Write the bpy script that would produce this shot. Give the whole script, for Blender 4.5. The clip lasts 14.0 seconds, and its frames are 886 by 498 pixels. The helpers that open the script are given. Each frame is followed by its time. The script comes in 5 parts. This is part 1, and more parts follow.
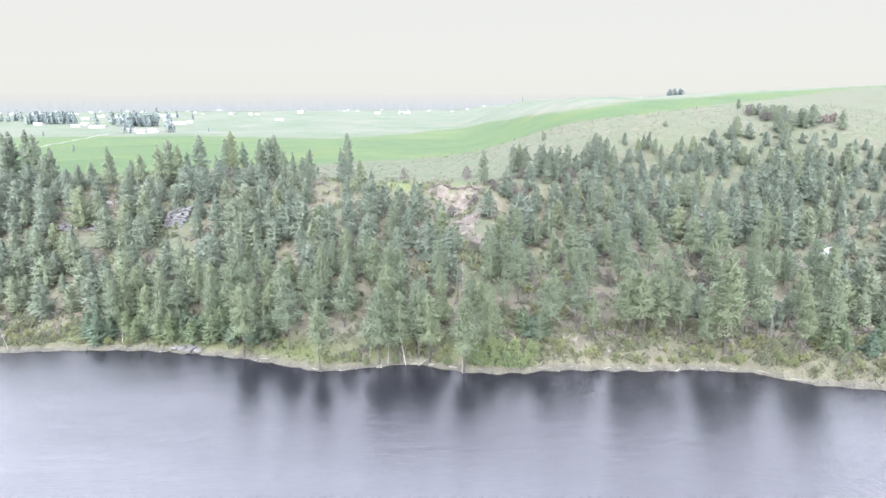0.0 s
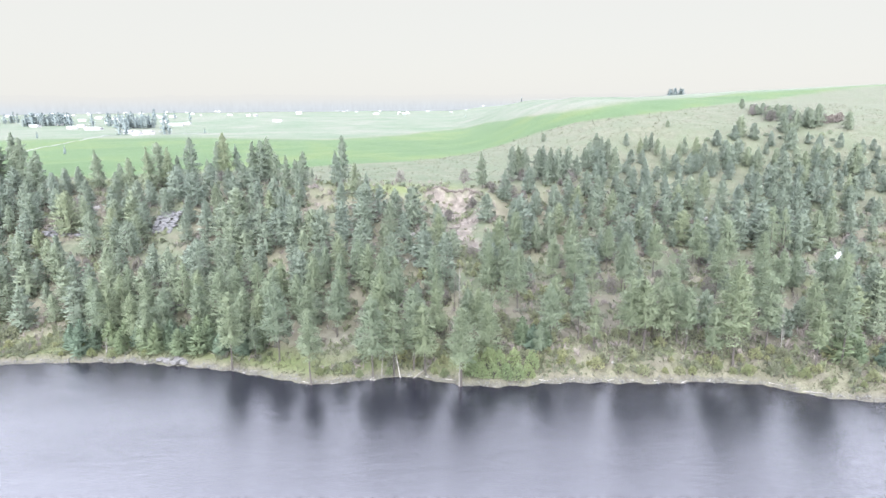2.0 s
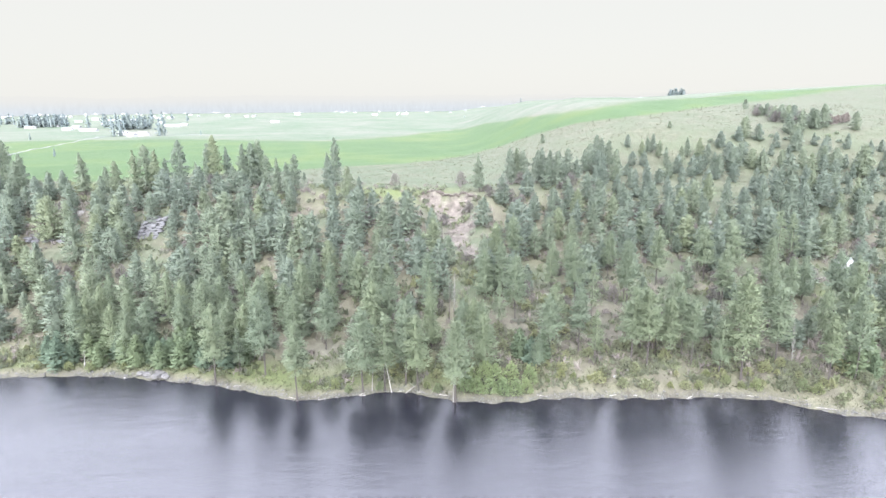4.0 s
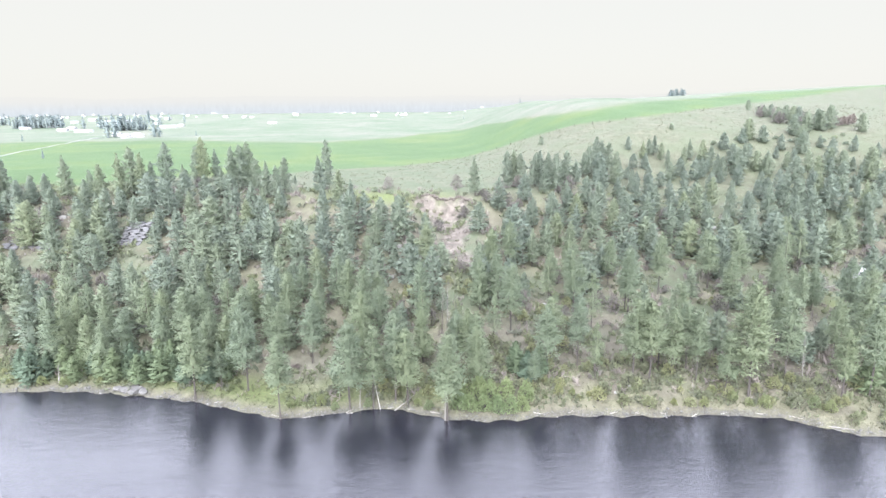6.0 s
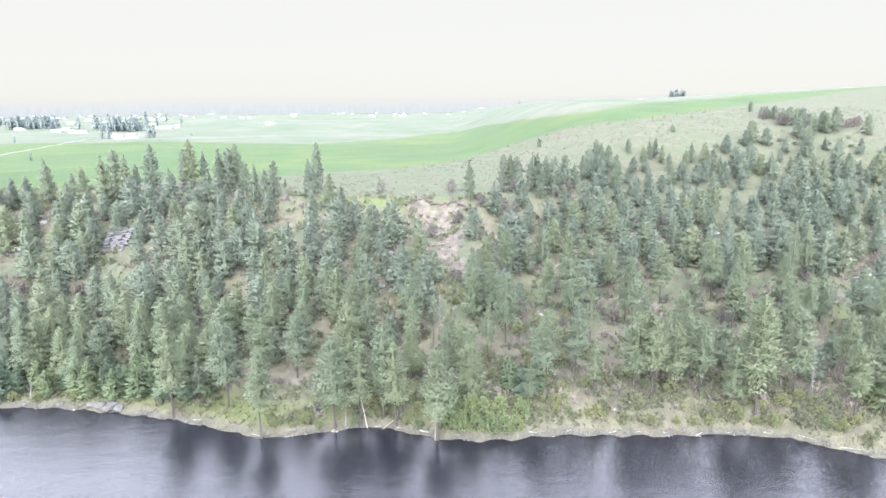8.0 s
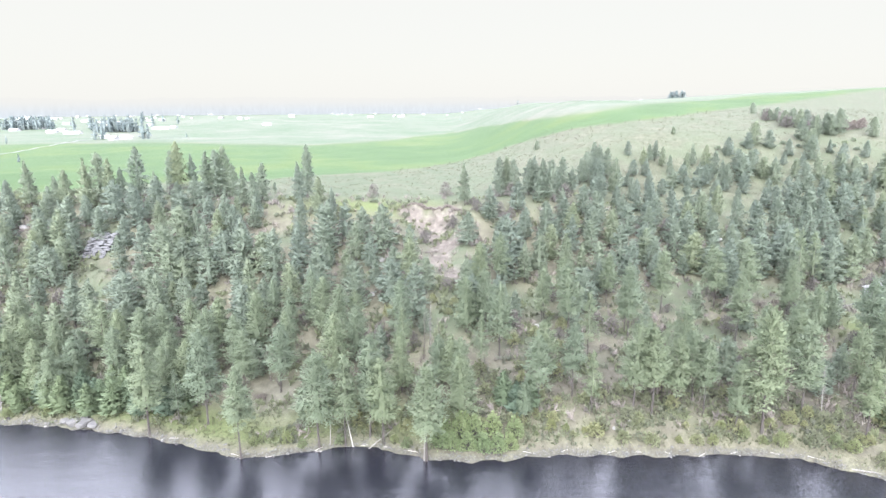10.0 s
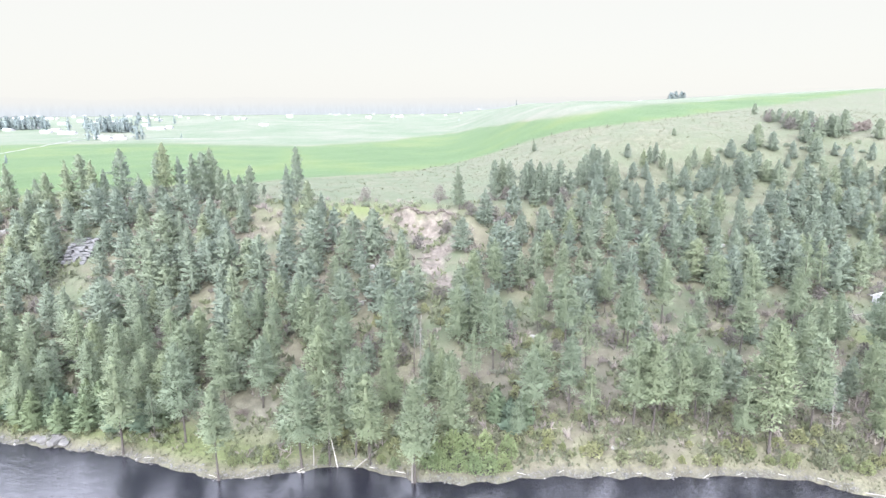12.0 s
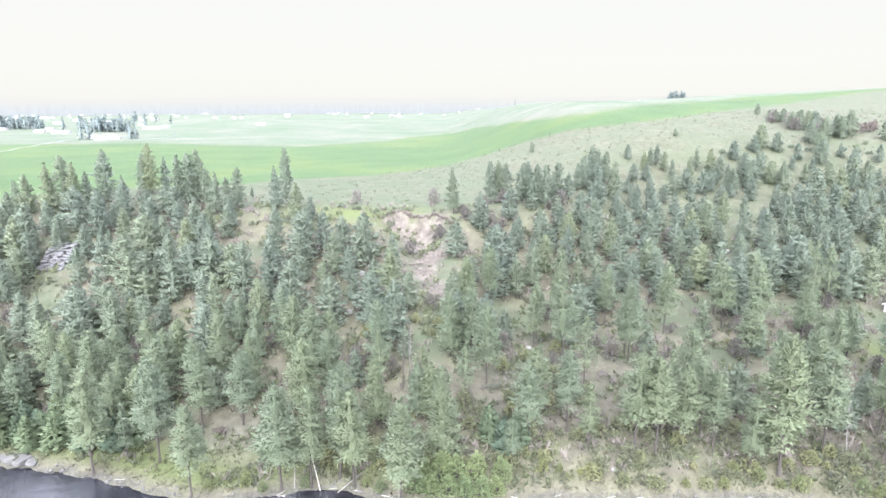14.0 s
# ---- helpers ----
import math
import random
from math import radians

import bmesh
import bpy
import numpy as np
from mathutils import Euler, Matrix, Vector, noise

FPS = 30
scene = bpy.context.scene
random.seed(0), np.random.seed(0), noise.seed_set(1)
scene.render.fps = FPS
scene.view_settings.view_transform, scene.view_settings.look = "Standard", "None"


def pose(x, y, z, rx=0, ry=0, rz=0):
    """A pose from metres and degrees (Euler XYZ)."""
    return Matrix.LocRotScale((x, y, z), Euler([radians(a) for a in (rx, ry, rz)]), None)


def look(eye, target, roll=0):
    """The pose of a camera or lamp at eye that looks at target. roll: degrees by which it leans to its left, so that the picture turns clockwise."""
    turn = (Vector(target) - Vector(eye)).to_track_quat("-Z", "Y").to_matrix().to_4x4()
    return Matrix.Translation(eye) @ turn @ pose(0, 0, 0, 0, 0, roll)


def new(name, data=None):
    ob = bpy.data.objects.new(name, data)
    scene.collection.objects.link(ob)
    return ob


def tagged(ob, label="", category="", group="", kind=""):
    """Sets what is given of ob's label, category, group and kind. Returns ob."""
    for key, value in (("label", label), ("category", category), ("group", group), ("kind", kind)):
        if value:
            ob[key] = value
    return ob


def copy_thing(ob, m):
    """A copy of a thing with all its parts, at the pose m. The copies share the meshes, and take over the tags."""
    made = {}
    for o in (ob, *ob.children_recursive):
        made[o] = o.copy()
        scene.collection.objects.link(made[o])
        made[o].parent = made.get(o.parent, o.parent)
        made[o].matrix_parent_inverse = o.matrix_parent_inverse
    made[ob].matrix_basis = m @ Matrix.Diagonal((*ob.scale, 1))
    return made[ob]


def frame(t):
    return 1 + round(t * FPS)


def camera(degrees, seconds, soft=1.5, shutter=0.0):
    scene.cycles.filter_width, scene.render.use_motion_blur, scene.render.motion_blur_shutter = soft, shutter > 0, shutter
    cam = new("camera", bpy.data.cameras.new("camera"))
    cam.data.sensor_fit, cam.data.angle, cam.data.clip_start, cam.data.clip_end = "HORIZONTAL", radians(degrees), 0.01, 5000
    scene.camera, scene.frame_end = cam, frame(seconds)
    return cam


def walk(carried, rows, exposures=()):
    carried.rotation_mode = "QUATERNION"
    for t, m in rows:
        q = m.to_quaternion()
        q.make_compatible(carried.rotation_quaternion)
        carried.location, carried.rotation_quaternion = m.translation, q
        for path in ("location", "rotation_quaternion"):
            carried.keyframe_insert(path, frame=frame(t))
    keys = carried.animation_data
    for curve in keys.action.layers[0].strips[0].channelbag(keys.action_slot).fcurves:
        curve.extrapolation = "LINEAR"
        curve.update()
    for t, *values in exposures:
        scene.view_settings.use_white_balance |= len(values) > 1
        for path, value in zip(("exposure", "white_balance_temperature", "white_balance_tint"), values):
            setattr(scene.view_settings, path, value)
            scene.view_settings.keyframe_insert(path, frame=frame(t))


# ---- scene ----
cam = camera(70.0, 14.0)
PATH = [  # seconds, x, y, z, yaw, pitch, roll
    (0, 0.000, 0.000, 66.851, 0.000, -13.504, -0.094),
    (1, 0.429, 3.244, 66.913, -0.003, -13.487, -0.201),
    (2, 1.040, 6.846, 66.961, -0.000, -13.470, -0.278),
    (3, 1.789, 10.665, 67.006, 0.004, -13.452, -0.330),
    (4, 2.640, 14.586, 67.055, 0.007, -13.431, -0.361),
    (5, 3.558, 18.518, 67.112, 0.006, -13.407, -0.373),
    (6, 4.518, 22.393, 67.180, 0.001, -13.380, -0.369),
    (7, 5.494, 26.166, 67.261, -0.011, -13.350, -0.353),
    (8, 6.470, 29.819, 67.352, -0.029, -13.320, -0.328),
    (9, 7.433, 33.354, 67.450, -0.054, -13.290, -0.296),
    (10, 8.374, 36.799, 67.548, -0.084, -13.265, -0.260),
    (11, 9.291, 40.207, 67.638, -0.119, -13.248, -0.224),
    (12, 10.184, 43.652, 67.710, -0.157, -13.243, -0.189),
    (13, 11.062, 47.234, 67.751, -0.195, -13.256, -0.159),
    (14, 11.935, 51.076, 67.745, -0.230, -13.292, -0.135),
]


def aimed(x, y, z, yaw, pitch, roll):
    """Camera pose: heading to the left of +y, tilt up, lean to its left, in degrees."""
    return pose(x, y, z) @ pose(0, 0, 0, 0, 0, yaw) @ pose(0, 0, 0, 90 + pitch, 0, 0) @ pose(0, 0, 0, 0, 0, roll)


EXPOSURES = [(0, 1.91), (4, 1.96), (8, 2.01), (14, 2.06)]
walk(cam, [(t, aimed(*p)) for t, *p in PATH], EXPOSURES)

# ---- sky and light: bright overcast ----
world = bpy.data.worlds.new("overcast_sky")
scene.world = world
world.use_nodes = True
wn, wl = world.node_tree.nodes, world.node_tree.links
wn.clear()
sky = wn.new("ShaderNodeTexSky")
sky.sky_type = "NISHITA"
sky.sun_disc = False
sky.sun_elevation, sky.sun_rotation = radians(52), radians(200)
coord = wn.new("ShaderNodeTexCoord")
axis = wn.new("ShaderNodeSeparateXYZ")
wl.new(coord.outputs["Generated"], axis.inputs[0])
veil = wn.new("ShaderNodeValToRGB")
ramp = veil.color_ramp
ramp.interpolation = "EASE"
CLOUD = 8.8  # the brightest cloud against the horizon
for n, (at, col) in enumerate([(0.0, (0.880, 0.878, 0.845)), (0.15, (0.880, 0.878, 0.845)), (0.27, (6.4, 6.7, 7.9)), (0.62, (6.6, 6.9, 8.3)), (1.0, (7.0, 7.2, 8.8))]):
    e = ramp.elements[n] if n < 2 else ramp.elements.new(at)
    e.position, e.color = at, (*[c / CLOUD for c in col], 1)
wl.new(axis.outputs["Z"], veil.inputs[0])
cloud_bg, blue_bg, add_bg = wn.new("ShaderNodeBackground"), wn.new("ShaderNodeBackground"), wn.new("ShaderNodeAddShader")
cloud_bg.inputs["Strength"].default_value = CLOUD / 4
blue_bg.inputs["Strength"].default_value = 0.002
wl.new(veil.outputs[0], cloud_bg.inputs["Color"])
wl.new(sky.outputs[0], blue_bg.inputs["Color"])
wl.new(cloud_bg.outputs[0], add_bg.inputs[0])
wl.new(blue_bg.outputs[0], add_bg.inputs[1])
world_out = wn.new("ShaderNodeOutputWorld")
wl.new(add_bg.outputs[0], world_out.inputs["Surface"])

# Very broad sun behind the camera, strengthened as a fill on the tree fronts
sun_data = bpy.data.lights.new("sun", "SUN")
sun_data.energy, sun_data.angle, sun_data.color = 6.8, radians(85), (0.97, 0.98, 1.0)
sun = new("sun", sun_data)
sun.matrix_basis = look((-30, -190, 240), (20, 180, 20))

# ---- land ----
SHORE = [(-400, 175), (-200, 163), (-140, 158), (-119, 158.9), (-104, 160.2), (-90, 160.7), (-78, 160), (-67, 157.9), (-53, 154.9),
         (-41, 150.5), (-31, 146.7), (-26, 147.2), (-15, 149.8), (-9, 151.3), (-3, 149.6), (5, 146.1), (13, 145.2), (20, 145.5),
         (29, 147.3), (39, 147), (52, 146.7), (65, 147.2), (77, 145.5), (83, 141.8), (89, 138.5), (103, 135.6), (140, 133), (400, 120)]
FIELD_EDGE = [(-900, 250), (-200, 268), (-157, 264), (-134, 272), (-107, 290), (-90, 295), (-69, 297), (-53, 308), (-16, 324), (-4, 341), (11, 370), (27, 388), (43, 383), (57, 375), (69, 360), (81, 348),
              (93, 343), (110, 350), (128, 361), (167, 398), (198, 429), (400, 560), (900, 700)]
CROP_END = [(-900, 480), (-236, 593), (-156, 578), (-95, 548), (-38, 620), (-14, 700), (18, 790), (49, 720), (58, 560), (68, 470), (78, 425),
            (93, 402), (108, 412), (166, 470), (230, 560), (400, 760), (900, 900)]


def smooth(a, b, v):
    u = np.clip((np.asarray(v, float) - a) / (b - a), 0, 1)
    return u * u * (3 - 2 * u)


def shore_y(x):
    xs, ys = zip(*SHORE)
    x = np.asarray(x, float)
    return np.interp(x, xs, ys) + 0.35 * np.sin(x * 0.83) + 0.2 * np.sin(x * 2.1 + 1)


def field_y(x):
    xs, ys = zip(*FIELD_EDGE)
    return np.interp(np.asarray(x, float), xs, ys)


def bumps(x, y):
    return (np.sin(x * 0.11 + 1.3 * np.sin(y * 0.07)) * np.sin(y * 0.13 + 0.9 * np.sin(x * 0.05))
            + 0.45 * np.sin(x * 0.29 + 2.0 * np.sin(y * 0.21)) * np.sin(y * 0.33 + x * 0.12))


def plateau(x, y):
    """The land above the rim: a flat farm plain and a grassy hill that rises on one side of it."""
    rise = np.interp(y, [200, 262, 287, 315, 355, 430, 500, 900, 1400, 2600], [1, 8, 12, 17, 23, 29, 33, 33, 20, 0])
    low = np.interp(y, [240, 320, 800, 1400, 3000], [34, 36, 29.5, 31, 25])
    z = low + rise * smooth(10, 100 + 0.05 * (np.clip(y, 300, 1400) - 300), x)
    z = z + 0.05 * np.clip(x - 200, 0, 400) * smooth(330, 480, y)
    return z + 0.5 * np.sin(x * 0.021 + y * 0.013) * smooth(300, 420, y) + 0.25 * bumps(x, y)


def ground_z(x, y):
    x, y = np.asarray(x, float), np.asarray(y, float)
    s = y - shore_y(x)
    left = np.interp(s, [-40, -6, 0, 0.8, 3, 10, 26, 44, 70, 100, 140], [-6, -2.2, -0.25, 0.35, 1.0, 1.8, 8, 15, 25, 34, 40])
    right = np.interp(s, [-40, -6, 0, 0.8, 3, 8, 26, 44, 70, 100, 140], [-6, -2.2, -0.25, 0.4, 1.5, 5, 11, 18, 25, 33, 41])
    middle = np.interp(s, [-40, -6, 0, 0.8, 3, 8, 26, 53, 80, 100, 140], [-6, -2.2, -0.25, 0.4, 1.5, 5, 10, 13.5, 24, 33, 41])
    bench = np.interp(s, [-40, -6, 0, 0.8, 3, 8, 30, 55, 96, 111, 145, 165, 190], [-6, -2.2, -0.25, 0.4, 1.3, 3.8, 8.5, 13, 21, 27, 36.5, 44, 52])
    z = left + (right - left) * smooth(-30, 25, x)
    z = z + (middle - z) * smooth(8, 30, x)
    east = smooth(50, 100, x)
    z = z + (bench - z) * east
    z = z + bumps(x, y) * 0.8 * smooth(14, 40, s)
    z = z + (plateau(x, y) - z) * smooth(84 + 54 * east, 118 + 70 * east, s)
    gully = np.exp(-((x - np.interp(y, [203, 219, 236, 246], [10, 7.5, 6, 5])) / 7.0) ** 2) * smooth(192, 214, y) * (1 - smooth(240, 247, y))
    rim = np.interp(x, [-8, -5, -2, 1, 4, 6.5, 10, 12.5, 15], [243, 246.2, 248.2, 248.4, 245.2, 244.8, 245.8, 243.6, 240.5])
    scar = np.exp(-((x - 4.0) / 10.0) ** 4) * smooth(222, 236, y) * (1 - smooth(rim - 3.0, rim - 0.2, y))
    knoll = 5.5 * np.exp(-((x + 94) / 9) ** 2 - ((y - 231) / 6) ** 2)
    return z - 4.0 * gully - 2.5 * scar + knoll


# ---- materials ----
def nodes_of(name, rough=0.85):
    m = bpy.data.materials.new(name)
    m.use_nodes = True
    t = m.node_tree
    b = t.nodes["Principled BSDF"]
    b.inputs["Roughness"].default_value = rough
    b.inputs["Specular IOR Level"].default_value = 0.25
    return m, t, b


def noise_node(t, scale, detail=4.0, rough=0.6, vector=None):
    n = t.nodes.new("ShaderNodeTexNoise")
    n.inputs["Scale"].default_value, n.inputs["Detail"].default_value, n.inputs["Roughness"].default_value = scale, detail, rough
    if vector is not None:
        t.links.new(vector, n.inputs["Vector"])
    return n.outputs["Fac"]


def ramp_node(t, fac, stops):
    n = t.nodes.new("ShaderNodeValToRGB")
    for k, (at, col) in enumerate(stops):
        e = n.color_ramp.elements[k] if k < 2 else n.color_ramp.elements.new(at)
        e.position, e.color = at, (*col, 1)
    t.links.new(fac, n.inputs[0])
    return n.outputs[0]


def mix_node(t, fac, a, b, how="MIX"):
    n = t.nodes.new("ShaderNodeMix")
    n.data_type, n.blend_type = "RGBA", how
    for sock, v in ((n.inputs[0], fac), (n.inputs[6], a), (n.inputs[7], b)):
        if hasattr(v, "is_output"):
            t.links.new(v, sock)
        elif isinstance(v, tuple):
            sock.default_value = (*v, 1)
        else:
            sock.default_value = v
    return n.outputs[2]


def math_node(t, how, a, b=0.0, c=0.0):
    n = t.nodes.new("ShaderNodeMath")
    n.operation = how
    n.use_clamp = True
    for k, v in enumerate((a, b, c)):
        if hasattr(v, "is_output"):
            t.links.new(v, n.inputs[k])
        else:
            n.inputs[k].default_value = v
    return n.outputs[0]


def bump_on(t, b, fac, strength, distance):
    n = t.nodes.new("ShaderNodeBump")
    n.inputs["Strength"].default_value, n.inputs["Distance"].default_value = strength, distance
    t.links.new(fac, n.inputs["Height"])
    t.links.new(n.outputs[0], b.inputs["Normal"])


def place_of(t):
    return t.nodes.new("ShaderNodeNewGeometry").outputs["Position"]


def simple(name, stops, scale, rough=0.85, bump=0.3, metal=0.0):
    """A surface whose colour wanders between the stops, with fine relief."""
    m, t, b = nodes_of(name, rough)
    p = t.nodes.new("ShaderNodeTexCoord").outputs["Object"]
    big, fine = noise_node(t, scale, 5, 0.65, p), noise_node(t, scale * 7, 4, 0.7, p)
    both = math_node(t, "ADD", math_node(t, "MULTIPLY", big, 0.6), math_node(t, "MULTIPLY", fine, 0.4))
    t.links.new(ramp_node(t, both, stops), b.inputs["Base Color"])
    b.inputs["Metallic"].default_value = metal
    bump_on(t, b, fine, bump, 0.05)
    return m


def needles(name, stops, by_attribute=False, glow=0.5):
    """Foliage: a tone of its own for each tree, and for each tuft within it."""
    m, t, b = nodes_of(name, 0.85)
    b.inputs["Specular IOR Level"].default_value = 0.08
    if by_attribute:
        a = t.nodes.new("ShaderNodeAttribute")
        a.attribute_name = "tone"
        tone = a.outputs["Fac"]
    else:
        tone = t.nodes.new("ShaderNodeObjectInfo").outputs["Random"]
    tuft = t.nodes.new("ShaderNodeNewGeometry").outputs["Random Per Island"]
    col = ramp_node(t, tone, stops)
    shade = ramp_node(t, tuft, [(0.0, (0.91, 0.92, 0.93)), (0.55, (1.0, 1.0, 1.0)), (1.0, (1.08, 1.075, 1.05))])
    col = mix_node(t, 1.0, col, shade, "MULTIPLY")
    p = place_of(t)
    clump, fine = noise_node(t, 0.9, 3, 0.6, p), noise_node(t, 6.5, 3, 0.7, p)
    grain = math_node(t, "ADD", math_node(t, "MULTIPLY", clump, 0.32), math_node(t, "MULTIPLY", fine, 0.68))
    col = mix_node(t, 1.0, col, ramp_node(t, grain, [(0.34, (0.90, 0.91, 0.92)), (0.5, (1.0, 1.0, 1.0)), (0.66, (1.11, 1.10, 1.08))]), "MULTIPLY")
    t.links.new(col, b.inputs["Base Color"])
    bump_on(t, b, grain, 0.2, 0.2)
    tr = t.nodes.new("ShaderNodeBsdfTranslucent")
    t.links.new(col, tr.inputs["Color"])
    mx = t.nodes.new("ShaderNodeMixShader")
    mx.inputs[0].default_value = glow
    t.links.new(b.outputs[0], mx.inputs[1])
    t.links.new(tr.outputs[0], mx.inputs[2])
    t.links.new(mx.outputs[0], t.nodes["Material Output"].inputs["Surface"])
    return m


PINE_TONES = [(0.0, (0.126, 0.154, 0.113)), (0.4, (0.136, 0.163, 0.113)), (0.8, (0.141, 0.167, 0.112)), (1.0, (0.143, 0.169, 0.110))]
# Bluer than the shore pines: own tone plus slope haze in the colour
HILL_TONES = [(0.0, (0.128, 0.154, 0.126)), (0.5, (0.138, 0.164, 0.126)), (0.85, (0.148, 0.173, 0.121)), (1.0, (0.157, 0.180, 0.116))]
needle_mat = needles("pine_needles", PINE_TONES)
hill_needle_mat = needles("hill_pine_needles", HILL_TONES)
wood_needle_mat = needles("woods_needles", HILL_TONES, True)
young_mat = needles("young_pine_needles", [(0.0, (0.090, 0.122, 0.092)), (0.5, (0.100, 0.132, 0.090)), (1.0, (0.116, 0.144, 0.086))])
willow_mat = needles("willow_leaves", [(0.0, (0.112, 0.145, 0.080)), (1.0, (0.140, 0.166, 0.086))], glow=0.4)
leaf_mat = needles("spring_leaves", [(0.0, (0.104, 0.126, 0.074)), (0.5, (0.128, 0.144, 0.076)), (1.0, (0.155, 0.160, 0.080))], glow=0.4)
bare_mat = needles("bare_twigs", [(0.0, (0.094, 0.084, 0.080)), (0.5, (0.115, 0.102, 0.095)), (1.0, (0.135, 0.121, 0.110))], True, glow=0.1)
russet_mat = needles("russet_twigs", [(0.0, (0.105, 0.090, 0.084)), (1.0, (0.125, 0.108, 0.098))], glow=0.1)
leaf_brush_mat = needles("brush_leaves", [(0.0, (0.102, 0.107, 0.086)), (0.5, (0.111, 0.123, 0.082)), (1.0, (0.127, 0.141, 0.086))], True)
grass_mat = needles("dry_grass", [(0.0, (0.054, 0.062, 0.036)), (0.5, (0.066, 0.068, 0.045)), (1.0, (0.086, 0.083, 0.058))], True, glow=0.3)
bark_mat = simple("pine_bark", [(0.3, (0.024, 0.021, 0.020)), (0.6, (0.044, 0.038, 0.036)), (0.8, (0.074, 0.062, 0.055))], 2.0, 0.9, 0.6)
bleached_mat = simple("bleached_wood", [(0.3, (0.13, 0.125, 0.115)), (0.7, (0.26, 0.25, 0.235))], 2.0, 0.8, 0.4)
snag_mat = simple("weathered_snag_wood", [(0.3, (0.075, 0.070, 0.066)), (0.7, (0.155, 0.146, 0.138))], 2.0, 0.8, 0.4)
rock_mat = simple("basalt_rock", [(0.3, (0.030, 0.030, 0.032)), (0.5, (0.058, 0.058, 0.061)), (0.75, (0.100, 0.100, 0.105))], 0.5, 0.85, 0.8)
shore_rock_mat = simple("dark_shore_rock", [(0.3, (0.03, 0.03, 0.031)), (0.5, (0.06, 0.058, 0.057)), (0.75, (0.105, 0.102, 0.10))], 0.9, 0.8, 0.8)
pale_rock_mat = simple("pale_stone", [(0.3, (0.095, 0.092, 0.088)), (0.7, (0.17, 0.166, 0.158))], 1.2, 0.85, 0.6)
pebble_mat = simple("shore_pebble", [(0.35, (0.030, 0.029, 0.028)), (0.5, (0.052, 0.051, 0.049)), (0.68, (0.11, 0.108, 0.104))], 2.5, 0.85, 0.3)
white_wall_mat = simple("white_siding", [(0.3, (0.19, 0.19, 0.195)), (0.7, (0.26, 0.26, 0.265))], 0.3, 0.6, 0.1)
metal_roof_mat = simple("pale_metal_roof", [(0.3, (0.20, 0.205, 0.21)), (0.7, (0.30, 0.305, 0.31))], 0.4, 0.45, 0.1)
grey_roof_mat = simple("grey_shingle_roof", [(0.3, (0.12, 0.12, 0.125)), (0.7, (0.18, 0.18, 0.185))], 0.6, 0.85, 0.3)
glass_mat = simple("dark_window_glass", [(0.3, (0.03, 0.035, 0.04)), (0.7, (0.05, 0.055, 0.06))], 1.0, 0.1, 0.0)
door_mat = simple("painted_door", [(0.3, (0.40, 0.36, 0.32)), (0.7, (0.48, 0.44, 0.39))], 1.0, 0.6, 0.1)
gravel_mat = simple("gravel_road", [(0.3, (0.075, 0.076, 0.074)), (0.7, (0.11, 0.11, 0.106))], 0.2, 0.9, 0.3)
char_mat = simple("dark_brush_and_shade", [(0.3, (0.030, 0.026, 0.024)), (0.7, (0.072, 0.060, 0.053))], 2.0, 0.9, 0.5)


